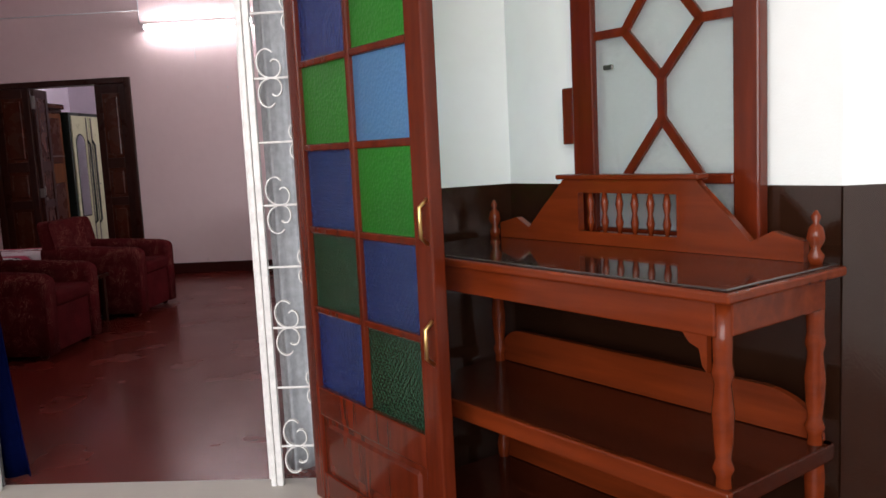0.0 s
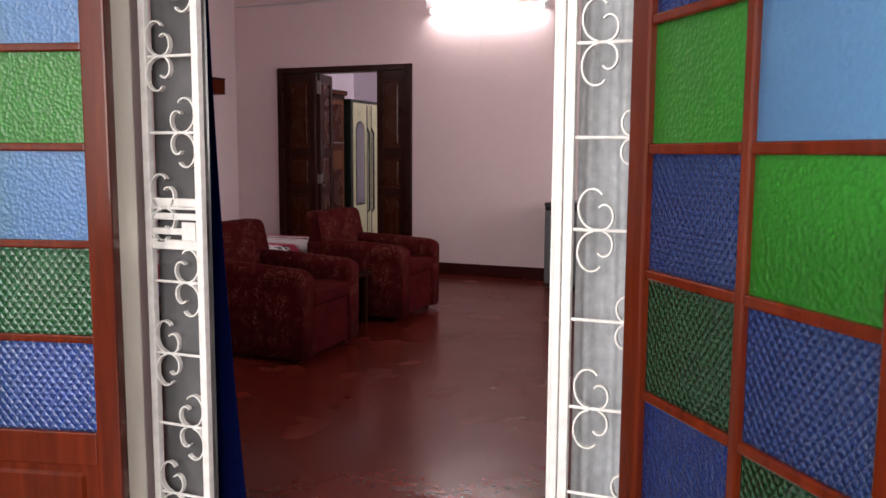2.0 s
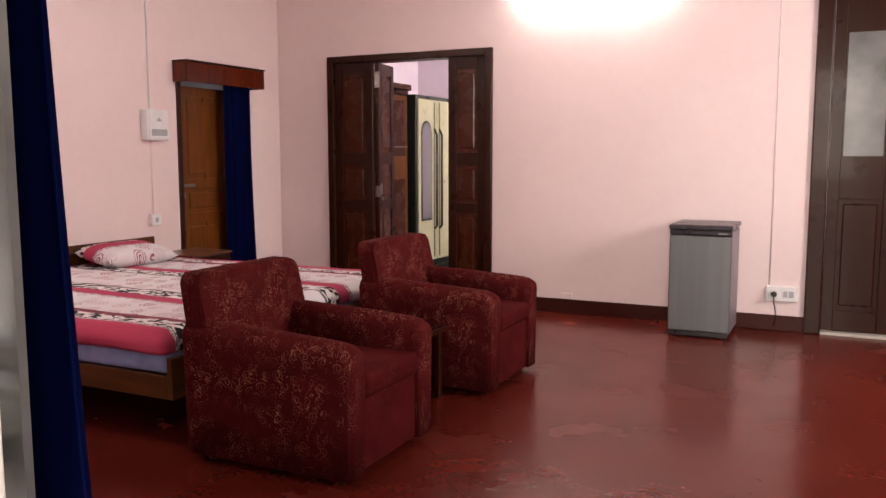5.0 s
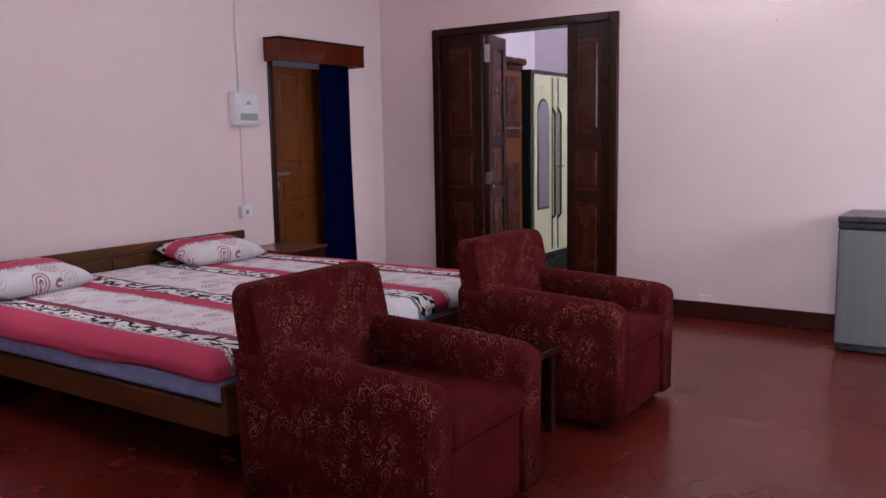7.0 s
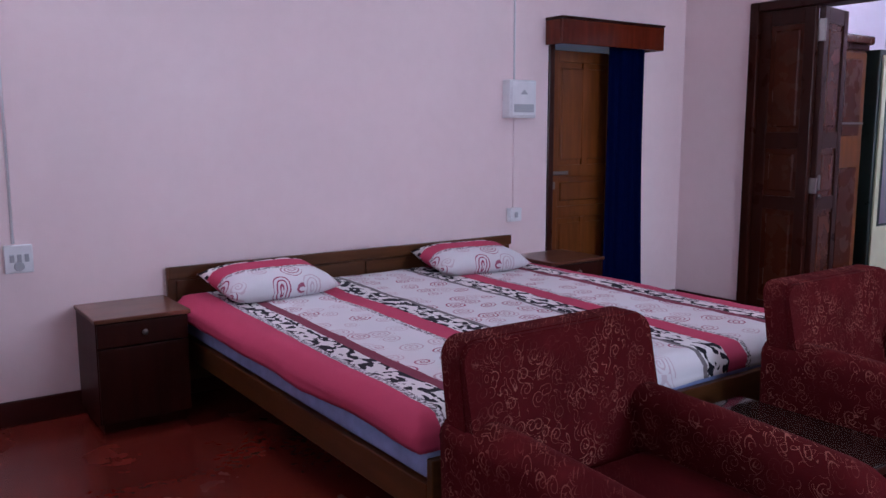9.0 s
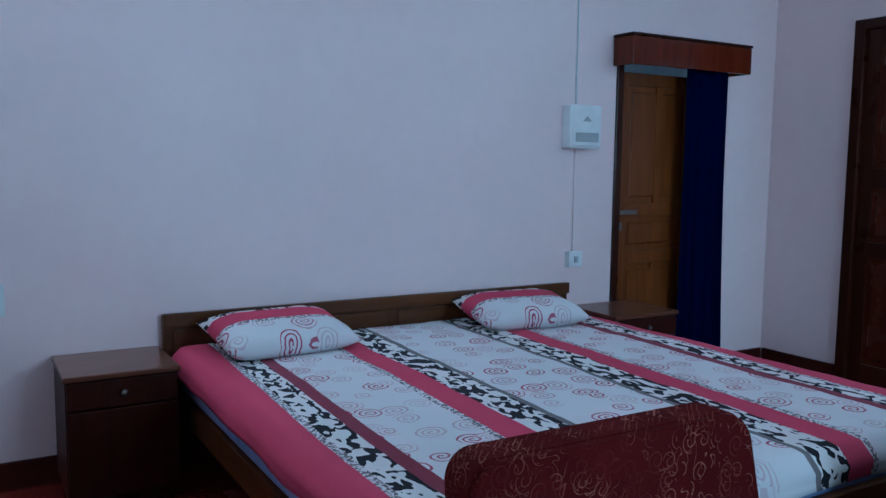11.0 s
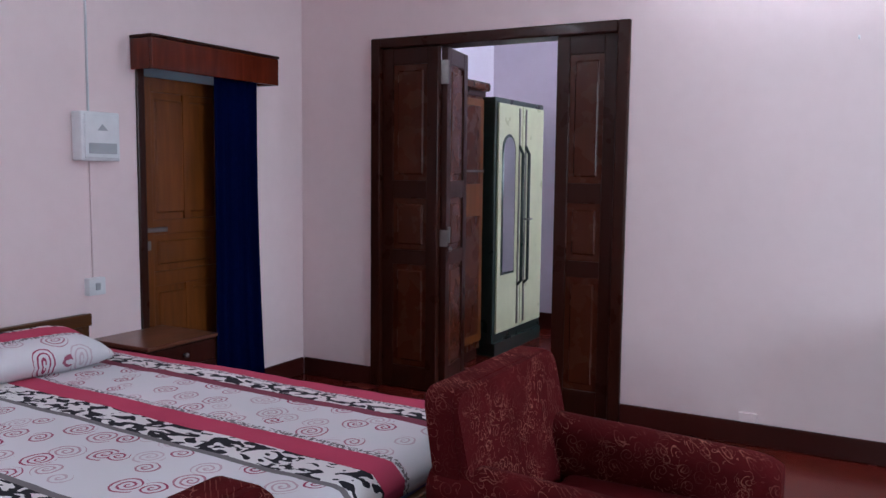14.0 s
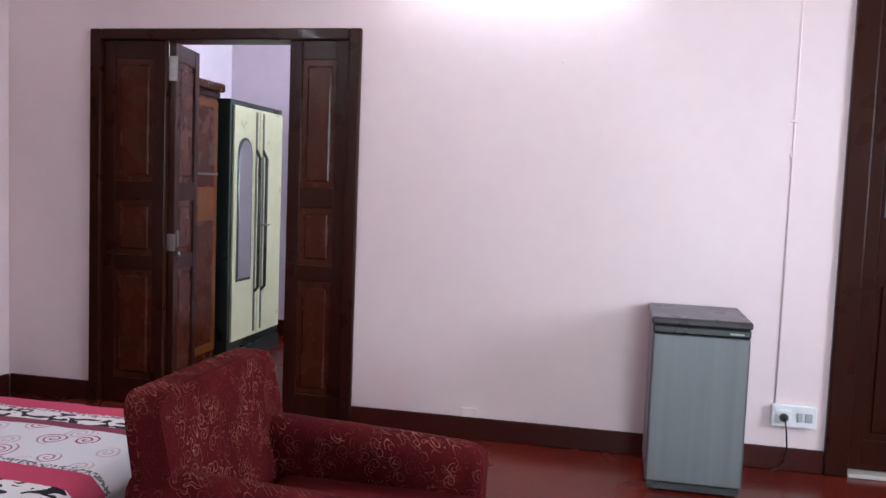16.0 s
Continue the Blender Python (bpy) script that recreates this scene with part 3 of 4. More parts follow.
RIGHT_COLOURS = [(G_BLUE, D_DARK), (D_DARK, D_DEEP), (D_DEEP, G_GREEN), (G_GREEN, G_SKY), (G_BLUE, G_GREEN), (G_GREEN, G_BLUE)]
LEFT_COLOURS = [(D_BLUE, D_GREEN), (D_GREEN, D_BLUE), (G_SKY, G_GREEN), (G_SKY, G_GREEN)[::-1], (G_GREEN, G_SKY)[::-1], (G_BLUE, G_GREEN)[::-1]]
glazed_leaf("entrance_leaf", pose(-0.46, 2.895, 0.015, 0, 0, -51.7), RIGHT_COLOURS, "red varnished door leaf with blue and green glass panes, standing open")
glazed_leaf("entrance_leaf", pose(-1.89, 2.80, 0.015, 0, 0, 180 + 14), LEFT_COLOURS, "red varnished door leaf with textured blue and green panes, folded back")


def scroll(cx, cz, sx, sz, r0):
    """One C-scroll strap in x and z that leaves the bar at (cx, cz) and curls back on itself."""
    pts = []
    for i in range(19):
        a = math.radians(222) * i / 18
        r = r0 * (1.0 - 0.35 * i / 18)
        pts.append((cx - sx * (0.012 + r * math.sin(a)), 0, cz + sz * (0.003 + 1.3 * (r0 - r * math.cos(a)))))
    return tube(pts, 0, flat=(0.008, 0.0022))


def grille(name, m, w, z0, z1, pitch, label, cats="grille", scroll_x=(0.5,), alternate=True, lock=False, first=0.05, start=0, junction=0.07):
    g = thing(name, m, label, cats)
    part("post", box(-0.012, 0.012, -0.012, 0.012, z0, z1, 0.003), IRON, g)
    part("post", box(w - 0.012, w + 0.012, -0.012, 0.012, z0, z1, 0.003), IRON, g)
    n = 0
    z = z0 + first
    while z < z1:
        part("bar", tube([(0.01, 0, z), (w - 0.01, 0, z)], 0.0045), IRON, g)
        for k, u in enumerate(scroll_x):
            uu = u if not alternate or n % 2 == start else 1 - u
            out = 1 if uu < 0.5 else -1
            cx = w * uu if len(scroll_x) > 1 else (junction if out > 0 else w - junction)
            for sx in (1, -1):
                for sz in (1, -1):
                    part("scroll", scroll(cx, z, sx, sz, 0.044 if sx == out else 0.027), IRON, g)
        z += pitch
        n += 1
    if lock:
        for a, b in ((0.955, 0.985), (1.0, 1.02), (1.045, 1.065), (1.085, 1.11)):
            part("lock_bar", box(0.01, w - 0.01, -0.008, 0.008, a, b, 0.003), IRON, g)
        part("lock_plate", box(w - 0.06, w - 0.012, -0.016, -0.009, 0.985, 1.04, 0.002), IRON, g, "drilled white lock plate")
    return g


grille("side_grille", pose(-1.928, 2.985, 0), 0.188, 0.012, 2.42, 0.2245, "white painted iron side grille with scrolls and lock bars", scroll_x=(0.28,), lock=True, first=0.17, junction=0.06)
grille("side_grille", pose(-0.634, 2.985, 0), 0.235, 0.012, 2.42, 0.225, "white painted iron side grille with curled scrolls", scroll_x=(0.22,), first=0.151, start=0, junction=0.075)
grille("grille_gate", pose(-0.672, 3.01, 0, 0, 0, 104), 0.93, 0.03, 2.40, 0.1125, "white painted iron scroll gate folded open into the room", "gate", scroll_x=(0.09, 0.26, 0.43, 0.60, 0.77, 0.93), alternate=False)
tagged(link_mesh("gate_post", box(-0.668, -0.648, 2.97, 3.0, 0.012, 2.42, 0.004), IRON), "white painted iron gate post", "post")
structure("window_2", box(-1.94, -1.745, 3.03, 3.04, 0.012, 2.42), GREYPANE, "dusty grey fixed side pane behind the grille", "window")
curtain("entrance_curtain", pose(-1.99, 3.11, 0.02, 0, 0, 0), 0.19, 2.6, 3, 0.016, BLUECLOTH, "navy blue curtain hanging beside the entrance", 0.65, 5)
curtain("entrance_curtain", pose(-0.645, 3.115, 0.02, 0, 0, 0), 0.355, 2.6, 4, 0.024, GREYCLOTH, "pale grey curtain hanging behind the side grille", 0.05, 8)

# ---- verandah side: dado walls, hatch window, console table ----


def slab(name, a, b, z0, z1, thick, mat, label):
    """A straight piece of wall from a to b on plan, thick to the left of the way from a to b."""
    d = Vector((b[0] - a[0], b[1] - a[1]))
    ob = structure(name, box(0, d.length, 0, thick, z0, z1), mat, label, "wall")
    ob.matrix_world = pose(a[0], a[1], 0, 0, 0, math.degrees(math.atan2(d.y, d.x)))
    return ob


BA, BB = (0.27, 3.06), (1.06, 2.135)
DADO_Z = 1.10
for i, (a, b) in enumerate((((-0.27, 2.795), BA), (BA, BB), (BB, (2.3, 2.15)))):
    slab(f"wall_bay_{i + 1}", a, b, DADO_Z, 3.0, 0.25, WHITE_WALL, "white painted upper wall of the verandah bay")
    slab(f"wall_dado_{i + 1}", a, b, 0, DADO_Z, 0.256, DADO, "glossy brown painted dado of the verandah bay").matrix_world @= pose(0, -0.006, 0)
slab("wall_verandah_right", (2.2, 2.14), (2.2, -2.2), 0, 3.0, 0.2, WHITE_WALL, "white verandah side wall")
slab("wall_verandah_left", (-3.6, -2.2), (-3.6, 2.8), 0, 3.0, 0.2, WHITE_WALL, "white verandah side wall")
bay = math.degrees(math.atan2(BB[1] - BA[1], BB[0] - BA[0]))

# glazed casement on the bay wall
cw = thing("window_4", pose(*BA, 0.92, 0, 0, bay) @ pose(0.26, -0.035, 0), "brown wooden casement with hexagon glazing bars", "window")
cw["kind"] = "structure"
CW, CH = 0.767, 1.5
for b in ((0.11, 0.20, -0.022, 0.022, 0, CH), (CW - 0.077, CW, -0.022, 0.022, 0, CH), (0.20, CW - 0.077, -0.021, 0.021, 0, 0.05), (0.20, CW - 0.077, -0.021, 0.021, CH - 0.08, CH), (0.20, CW - 0.077, -0.02, 0.02, 0.185, 0.215)):
    part("window_frame", box(*b, 0.006), LEAFWOOD, cw)
part("pane", box(0.195, CW - 0.072, -0.002, 0.002, 0.045, CH - 0.075), PANE, cw)
MX = 0.452
for p, q in (((0.315, 0.205), (MX, 0.372)), ((0.585, 0.205), (MX, 0.372)), ((MX, 0.365), (MX, 0.497)), ((MX, 0.49), (0.32, 0.635)), ((MX, 0.49), (0.585, 0.635)),
             ((0.195, 0.635), (0.32, 0.635)), ((0.585, 0.635), (0.695, 0.635)), ((0.32, 0.635), (MX, 0.80)), ((0.585, 0.635), (MX, 0.80)),
             ((MX, 0.795), (MX, 0.925)), ((MX, 0.92), (0.32, 1.085)), ((MX, 0.92), (0.585, 1.085)), ((0.195, 1.085), (0.32, 1.085)), ((0.585, 1.085), (0.695, 1.085)), ((0.32, 1.085), (MX, 1.25)), ((0.585, 1.085), (MX, 1.25)), ((MX, 1.24), (MX, 1.43))):
    part("glazing_bar", tube([(p[0], 0, p[1]), (q[0], 0, q[1])], 0, flat=(0.014, 0.013)), LEAFWOOD, cw)
part("latch_block", box(0.062, 0.109, -0.02, 0.02, 0.31, 0.49, 0.006), LEAFWOOD, cw)
part("catch", box(0.235, 0.27, -0.012, -0.003, 0.53, 0.545, 0.002), STEEL, cw)

# console table with turned legs
tb = thing("console_table", pose(0.666, 1.722, 0, 0, 0, -49.5) @ pose(-1.2, 0, 0), "reddish varnished three-tier console table with a black glass top", "table")
TL, TD, TZ = 1.2, 0.425, 0.93
part("tabletop", box(-0.02, TL + 0.02, -0.02, TD + 0.02, TZ - 0.03, TZ - 0.006, 0.006), TABLEWOOD, tb)
part("glass_sheet", box(-0.005, TL + 0.005, -0.005, TD, TZ - 0.006, TZ, 0.002), TABLEGLASS, tb, "dark glass sheet over the tabletop")
part("apron", box(0.03, TL - 0.03, 0.0, 0.02, TZ - 0.105, TZ - 0.03, 0.004), TABLEWOOD, tb)
part("apron", box(TL - 0.025, TL - 0.005, 0.03, TD - 0.03, TZ - 0.105, TZ - 0.03, 0.004), TABLEWOOD, tb)
part("apron", box(0.005, 0.025, 0.03, TD - 0.03, TZ - 0.105, TZ - 0.03, 0.004), TABLEWOOD, tb)
prof = [(0.022, 0), (0.028, 0.02), (0.022, 0.05), (0.022, 0.1), (0.027, 0.12), (0.018, 0.14), (0.026, 0.17), (0.028, 0.20), (0.018, 0.24), (0.024, 0.30), (0.03, 0.42), (0.02, 0.52),
        (0.03, 0.54), (0.02, 0.56), (0.026, 0.60), (0.03, 0.66), (0.022, 0.72), (0.03, 0.745), (0.024, 0.77), (0.026, TZ - 0.13), (0.026, TZ - 0.03)]
for x in (0.03, TL - 0.03):
    for y in (0.03, TD - 0.03):
        part("leg", lathe([(r * 0.82, z) for r, z in prof]), TABLEWOOD, tb, smooth=True).location = (x, y, 0)
for z in (0.445, 0.10):
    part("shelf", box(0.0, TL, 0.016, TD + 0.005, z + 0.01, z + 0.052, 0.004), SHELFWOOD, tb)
    part("shelf_lip", box(-0.005, TL + 0.005, -0.005, 0.015, z, z + 0.055, 0.005), TABLEWOOD, tb)
    n = 14
    out = [(0.0, z + 0.055)] + [(0.02 + 0.10 * (1 - math.cos(i / n * math.pi / 2)), z + 0.055 + 0.11 * math.sin(i / n * math.pi / 2)) for i in range(n + 1)]
    out += [(TL - 0.02 - 0.16 * (1 - math.cos(i / n * math.pi / 2)), z + 0.055 + 0.11 * math.sin(i / n * math.pi / 2)) for i in range(n, -1, -1)] + [(TL, z + 0.055)]
    part("gallery_board", prism(out, TD - 0.02, TD), TABLEWOOD, tb)
for x, sg in ((0.05, 1), (TL - 0.05, -1)):
    part("bracket", prism([(x, TZ - 0.105), (x + sg * 0.06, TZ - 0.105), (x + sg * 0.045, TZ - 0.125), (x + sg * 0.02, TZ - 0.135), (x + sg * 0.012, TZ - 0.17), (x, TZ - 0.185)], 0.004, 0.02), TABLEWOOD, tb)
# back crest with a spindle opening
side = [(0.06, TZ), (0.06, TZ + 0.05), (0.14, TZ + 0.07), (0.20, TZ + 0.04), (0.26, TZ + 0.10), (0.33, TZ + 0.165), (0.36, TZ + 0.195)]
crest = [(0.06, TZ + 0.001)] + side + [(0.42, TZ + 0.195), (0.42, TZ + 0.001)]
for sgn in (0, 1):
    o = [((TL - x) if sgn else x, z) for x, z in crest]
    part("crest_board", prism(o, TD - 0.03, TD - 0.005), TABLEWOOD, tb)
part("crest_rail", box(0.42, TL - 0.42, TD - 0.03, TD - 0.005, TZ + 0.001, TZ + 0.04), TABLEWOOD, tb)
part("crest_rail", box(0.42, TL - 0.42, TD - 0.03, TD - 0.005, TZ + 0.155, TZ + 0.195), TABLEWOOD, tb)
part("crest_cap", box(0.34, TL - 0.34, TD - 0.045, TD + 0.005, TZ + 0.195, TZ + 0.210, 0.005), TABLEWOOD, tb)
for i in range(6):
    s = part("spindle", lathe([(0.006, 0), (0.012, 0.03), (0.007, 0.055), (0.012, 0.085), (0.006, 0.118)], 8), TABLEWOOD, tb, smooth=True)
    s.location = (0.46 + i * 0.056, TD - 0.0175, TZ + 0.04)
for x in (0.03, TL - 0.03):
    part("finial", lathe([(0.016, 0), (0.02, 0.02), (0.01, 0.035), (0.022, 0.06), (0.016, 0.085), (0.006, 0.095), (0.012, 0.11), (0.003, 0.125)]), TABLEWOOD, tb, smooth=True).location = (x, TD - 0.03, TZ)

# ---- bed ----
BX0, BX1, BY0, BY1 = LX + 0.035, -3.63, 5.10, 7.25
bed = thing("double_bed", pose(0, 0, 0), "wide wooden double bed with a low panelled headboard", "bed")
part("headboard", box(LX + 0.01, LX + 0.045, BY0 - 0.02, BY1 + 0.0, 0.08, 0.66, 0.006), BEDWOOD, bed)
part("headboard_rail", box(LX + 0.046, LX + 0.066, BY0 - 0.02, BY1, 0.605, 0.665, 0.005), BEDWOOD, bed)
for a in range(4):
    y0 = BY0 + 0.02 + a * 0.535
    part("headboard_panel", box(LX + 0.046, LX + 0.056, y0, y0 + 0.48, 0.36, 0.595, 0.004), BEDWOOD, bed)
part("side_rail", box(BX0 + 0.03, BX1, BY0 + 0.03, BY0 + 0.06, 0.225, 0.33, 0.004), BEDRAIL, bed)
part("side_rail", box(BX0 + 0.03, BX1, BY1 - 0.06, BY1 - 0.03, 0.225, 0.33, 0.004), BEDRAIL, bed)
part("foot_rail", box(BX1, BX1 + 0.03, BY0 + 0.03, BY1 - 0.03, 0.225, 0.41, 0.004), BEDWOOD, bed)
part("slat_base", box(BX0 + 0.04, BX1, BY0 + 0.06, BY1 - 0.06, 0.29, 0.325), BEDWOOD, bed)
for x in (BX0 + 0.06, BX1 - 0.45):
    for y in (BY0 + 0.75, (BY0 + BY1) / 2, BY1 - 0.80):
        part("leg", box(x, x + 0.07, y, y + 0.07, 0, 0.29, 0.005), BEDWOOD, bed)


def soft_sheet(x0, x1, y0, y1, top, drop, thick, seed, nx=70, ny=70, hang=(1, 1, 0, 0)):
    """A cloth over a mattress: wavy top, rounded rim, and a hem on chosen sides (y0, y1, x1, x0)."""
    bm = bmesh.new()
    rows = []
    for j in range(ny + 1):
        v = j / ny
        row = []
        for i in range(nx + 1):
            u = i / nx
            x, y = x0 + u * (x1 - x0), y0 + v * (y1 - y0)
            z = top + 0.010 * noise.noise(Vector((x * 2.2, y * 2.2, seed))) + 0.004 * noise.noise(Vector((x * 9, y * 9, seed + 3)))
            e = min(v, 1 - v) * (y1 - y0)
            f = min((1 - u) * (x1 - x0), e)
            if f < 0.05:
                z -= 0.035 * (1 - f / 0.05) ** 2
            row.append(bm.verts.new((x, y, z)))
        rows.append(row)
    for a, b in zip(rows, rows[1:]):
        for i in range(nx):
            bm.faces.new((a[i], a[i + 1], b[i + 1], b[i]))

    line = list(rows[0]) + [r[-1] for r in rows[1:]] + list(rows[-1][-2::-1])
    out = [(0, -1)] * nx + [(0.7, -0.7)] + [(1, 0)] * (ny - 1) + [(0.7, 0.7)] + [(0, 1)] * nx
    prev = line
    for k in range(1, 5):
        cur = []
        for n, (v, (ox, oy)) in enumerate(zip(line, out)):
            w = 0.012 + (0.005 * math.sin(n * 0.31) + 0.012 * noise.noise(Vector((n * 0.09, seed, k * 0.4)))) * k / 4
            z = v.co.z - drop * k / 4 * (1 + 0.25 * noise.noise(Vector((n * 0.04, seed, 1))))
            cur.append(bm.verts.new((v.co.x + ox * w, v.co.y + oy * w, z)))
        for i in range(len(line) - 1):
            bm.faces.new((prev[i], prev[i + 1], cur[i + 1], cur[i]))
        prev = cur
    return bm


mt = tagged(link_mesh("mattress", box(BX0 + 0.035, BX1 - 0.005, BY0 + 0.035, BY1 - 0.035, 0.333, 0.508, 0.03, 3), SHEET, smooth=True), "thick mattress in a light blue fitted sheet on the bed", "mattress")
sp = tagged(link_mesh("bedspread", soft_sheet(BX0 + 0.04, BX1 + 0.0, BY0 + 0.012, BY1 - 0.012, 0.527, 0.065, 0.0, 2.0), SPREAD, smooth=True), "printed bedspread with pink, white and animal print stripes", "bedspread")
sol = sp.modifiers.new("thickness", "SOLIDIFY")
sol.thickness = 0.005


def pillow(m, label):
    bm = bmesh.new()
    L, W, T, n = 0.58, 0.40, 0.07, 22
    for s in (1, -1):
        rows = []
        for j in range(n + 1):
            row = []
            for i in range(n + 1):
                u, v = 2 * i / n - 1, 2 * j / n - 1
                h = T * (max(0.0, 1 - u ** 4) * max(0.0, 1 - v ** 4)) ** 0.55
                pin = 1 - 0.05 * (1 - abs(u)) * v * v
                z = s * h + 0.006 * noise.noise(Vector((u * 3, v * 3, s))) * (1 - max(abs(u), abs(v)) ** 6)
                row.append(bm.verts.new((v * W / 2 * (1 - 0.06 * (1 - u * u)), u * L / 2 * pin * (1 - 0.04 * (1 - v * v)), z)))
            rows.append(row)
        for a, b in zip(rows, rows[1:]):
            for i in range(n):
                bm.faces.new((a[i], a[i + 1], b[i + 1], b[i]))
    bmesh.ops.remove_doubles(bm, verts=bm.verts, dist=0.0015)
    ob = link_mesh("pillow", bm, PILLOW, smooth=True)
    ob.matrix_world = m
    return tagged(ob, label, "pillow", "pillows on the bed")


pillow(pose(-5.55, 5.50, 0.600, 0, 9, 4), "striped printed pillow with pink band on the bed")
pillow(pose(-5.55, 6.74, 0.597, 0, 8, -6), "striped printed pillow leaning on the headboard")


def nightstand(m, w, label):
    """Depth along x from the wall, width along y."""
    n = thing("nightstand", m, label, "nightstand", "nightstands beside the bed")
    d, h = 0.40, 0.525
    part("side", box(0, d - 0.02, 0, 0.018, 0.05, h - 0.02, 0.002), NIGHTWOOD, n)
    part("side", box(0, d - 0.02, w - 0.018, w, 0.05, h - 0.02, 0.002), NIGHTWOOD, n)
    part("back", box(0, 0.01, 0.018, w - 0.018, 0.05, h - 0.02), NIGHTWOOD, n)
    part("bottom", box(0.01, d - 0.025, 0.018, w - 0.018, 0.06, 0.08), NIGHTWOOD, n)
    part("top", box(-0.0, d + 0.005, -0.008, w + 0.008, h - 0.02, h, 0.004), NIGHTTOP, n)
    dr = part("drawer_front", box(d - 0.022, d - 0.004, 0.004, w - 0.004, h - 0.13, h - 0.026, 0.003), NIGHTWOOD, n)
    part("knob", lathe([(0.005, 0), (0.006, 0.012), (0.013, 0.018), (0.012, 0.026), (0.004, 0.03)]), STEEL, dr, "small pale metal knob", True).matrix_local = pose(d - 0.004, w / 2, h - 0.075, 0, 90)
    part("door", box(d - 0.022, d - 0.004, 0.004, w - 0.004, 0.055, h - 0.136, 0.003), NIGHTWOOD, n)
    part("plinth", box(0.03, d - 0.05, 0.02, w - 0.02, 0, 0.05), DOORWOOD, n)
    return n


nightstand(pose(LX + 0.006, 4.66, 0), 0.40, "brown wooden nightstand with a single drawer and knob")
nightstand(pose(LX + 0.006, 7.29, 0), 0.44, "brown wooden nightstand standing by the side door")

# ---- armchairs: face +x ----


def armchair(m, label):
    ch = thing("armchair", m, label, "armchair", "armchairs at the bed's foot")
    W, D = 0.72, 0.83
    part("base", box(0.05, D - 0.05, 0.05, W - 0.05, 0.04, 0.33, 0.02, 2), BROCADE, ch, smooth=False)
    part("seat", box(0.20, D + 0.0, 0.135, W - 0.135, 0.33, 0.435, 0.03, 3), VINYL, ch, "plain maroon seat cushion", True)
    part("front_panel", box(D - 0.055, D - 0.02, 0.14, W - 0.14, 0.04, 0.34, 0.012, 2), VINYL, ch)
    for y0 in (0.0, W - 0.14):
        # padded slab arm: flat sides, domed top that dips a little to the front, rolled front corner
        n, half = 24, 0.07
        rows = []
        ab = bmesh.new()
        for i in range(n + 1):
            u = i / n
            x = 0.02 + u * (D - 0.03)
            zt = 0.60 - 0.035 * u ** 1.6
            if u > 0.92:
                zt -= 0.02 * ((u - 0.92) / 0.08) ** 2
            ring = [(-half + 0.014, 0.035), (-half + 0.006, 0.30), (-half, zt - 0.075)]
            for k in range(9):
                a = math.pi - math.pi * k / 8
                ring.append((half * 1.04 * math.cos(a), zt - 0.058 + 0.058 * math.sin(a)))
            ring += [(half, zt - 0.075), (half - 0.006, 0.30), (half - 0.014, 0.035)]
            rows.append([ab.verts.new((x, y0 + half + p, z + 0.002 * noise.noise(Vector((x * 11, p * 20, y0 + z * 5))))) for p, z in ring])
        for a, b in zip(rows, rows[1:]):
            for k in range(len(a)):
                ab.faces.new((a[k], a[(k + 1) % len(a)], b[(k + 1) % len(a)], b[k]))
        ab.faces.new(rows[0][::-1])
        ab.faces.new(rows[-1])
        bmesh.ops.bevel(ab, geom=[e for e in ab.edges if len(e.link_faces) == 2 and abs(e.calc_face_angle(0)) > 1.0 and all(v.co.z > 0.05 for v in e.verts)], offset=0.010, segments=3, profile=0.5, affect="EDGES")
        part("armrest", ab, BROCADE, ch, smooth=True)
        part("welt", tube([(D - 0.012, y0 + 0.010, 0.05), (D - 0.012, y0 + 0.004, 0.40)], 0.004), VINYL, ch, smooth=True)
    # leaning back with rounded shoulders
    def back(x0, x1, z0, y0, y1, h, r):
        o = [(y0, z0), (y1, z0)] + [(y1 - r + r * math.cos(a), h - r + r * math.sin(a)) for a in [k * math.pi / 16 for k in range(9)]]
        o += [(y0 + r + r * math.cos(a), h - r + r * math.sin(a)) for a in [math.pi / 2 + k * math.pi / 16 for k in range(9)]]
        b = prism(o, x0, x1)
        for v in b.verts:
            y, x = v.co.x, v.co.y
            v.co.x, v.co.y = x - 0.22 * max(0.0, v.co.z - 0.3), y
        bmesh.ops.bevel(b, geom=[e for e in b.edges if abs(e.calc_face_angle(0)) > 1.2], offset=0.014, segments=3, profile=0.5, affect="EDGES")
        return b
    part("backrest", back(0.105, 0.185, 0.10, 0.012, W - 0.012, 0.800, 0.06), BROCADE, ch)
    part("back_cushion", back(0.172, 0.203, 0.36, 0.016, W - 0.016, 0.797, 0.06), BROCADE, ch)
    for x in (0.10, D - 0.09):
        for y in (0.08, W - 0.08):
            part("foot", lathe([(0.018, 0), (0.026, 0.015), (0.028, 0.035), (0.02, 0.05), (0.02, 0.065)], 12), DOORWOOD, ch, smooth=True).location = (x, y, 0)
    return ch


armchair(pose(-3.49, 5.065, 0), "maroon brocade armchair with scroll pattern beside the bed")
armchair(pose(-3.47, 6.435, 0), "maroon brocade armchair with plain seat before the back door")
st = thing("side_table", pose(-3.50, 5.81, 0), "low dark wooden side table with a black glass top", "table")
part("tabletop", box(0, 0.62, 0, 0.58, 0.36, 0.385, 0.004), DOORWOOD, st)
part("glass_sheet", box(0.006, 0.614, 0.006, 0.574, 0.385, 0.391, 0.002), TABLEGLASS, st, "dark glass sheet")
for x in (0.02, 0.56):
    for y in (0.02, 0.52):
        part("leg", box(x, x + 0.04, y, y + 0.04, 0, 0.36, 0.004), DOORWOOD, st)

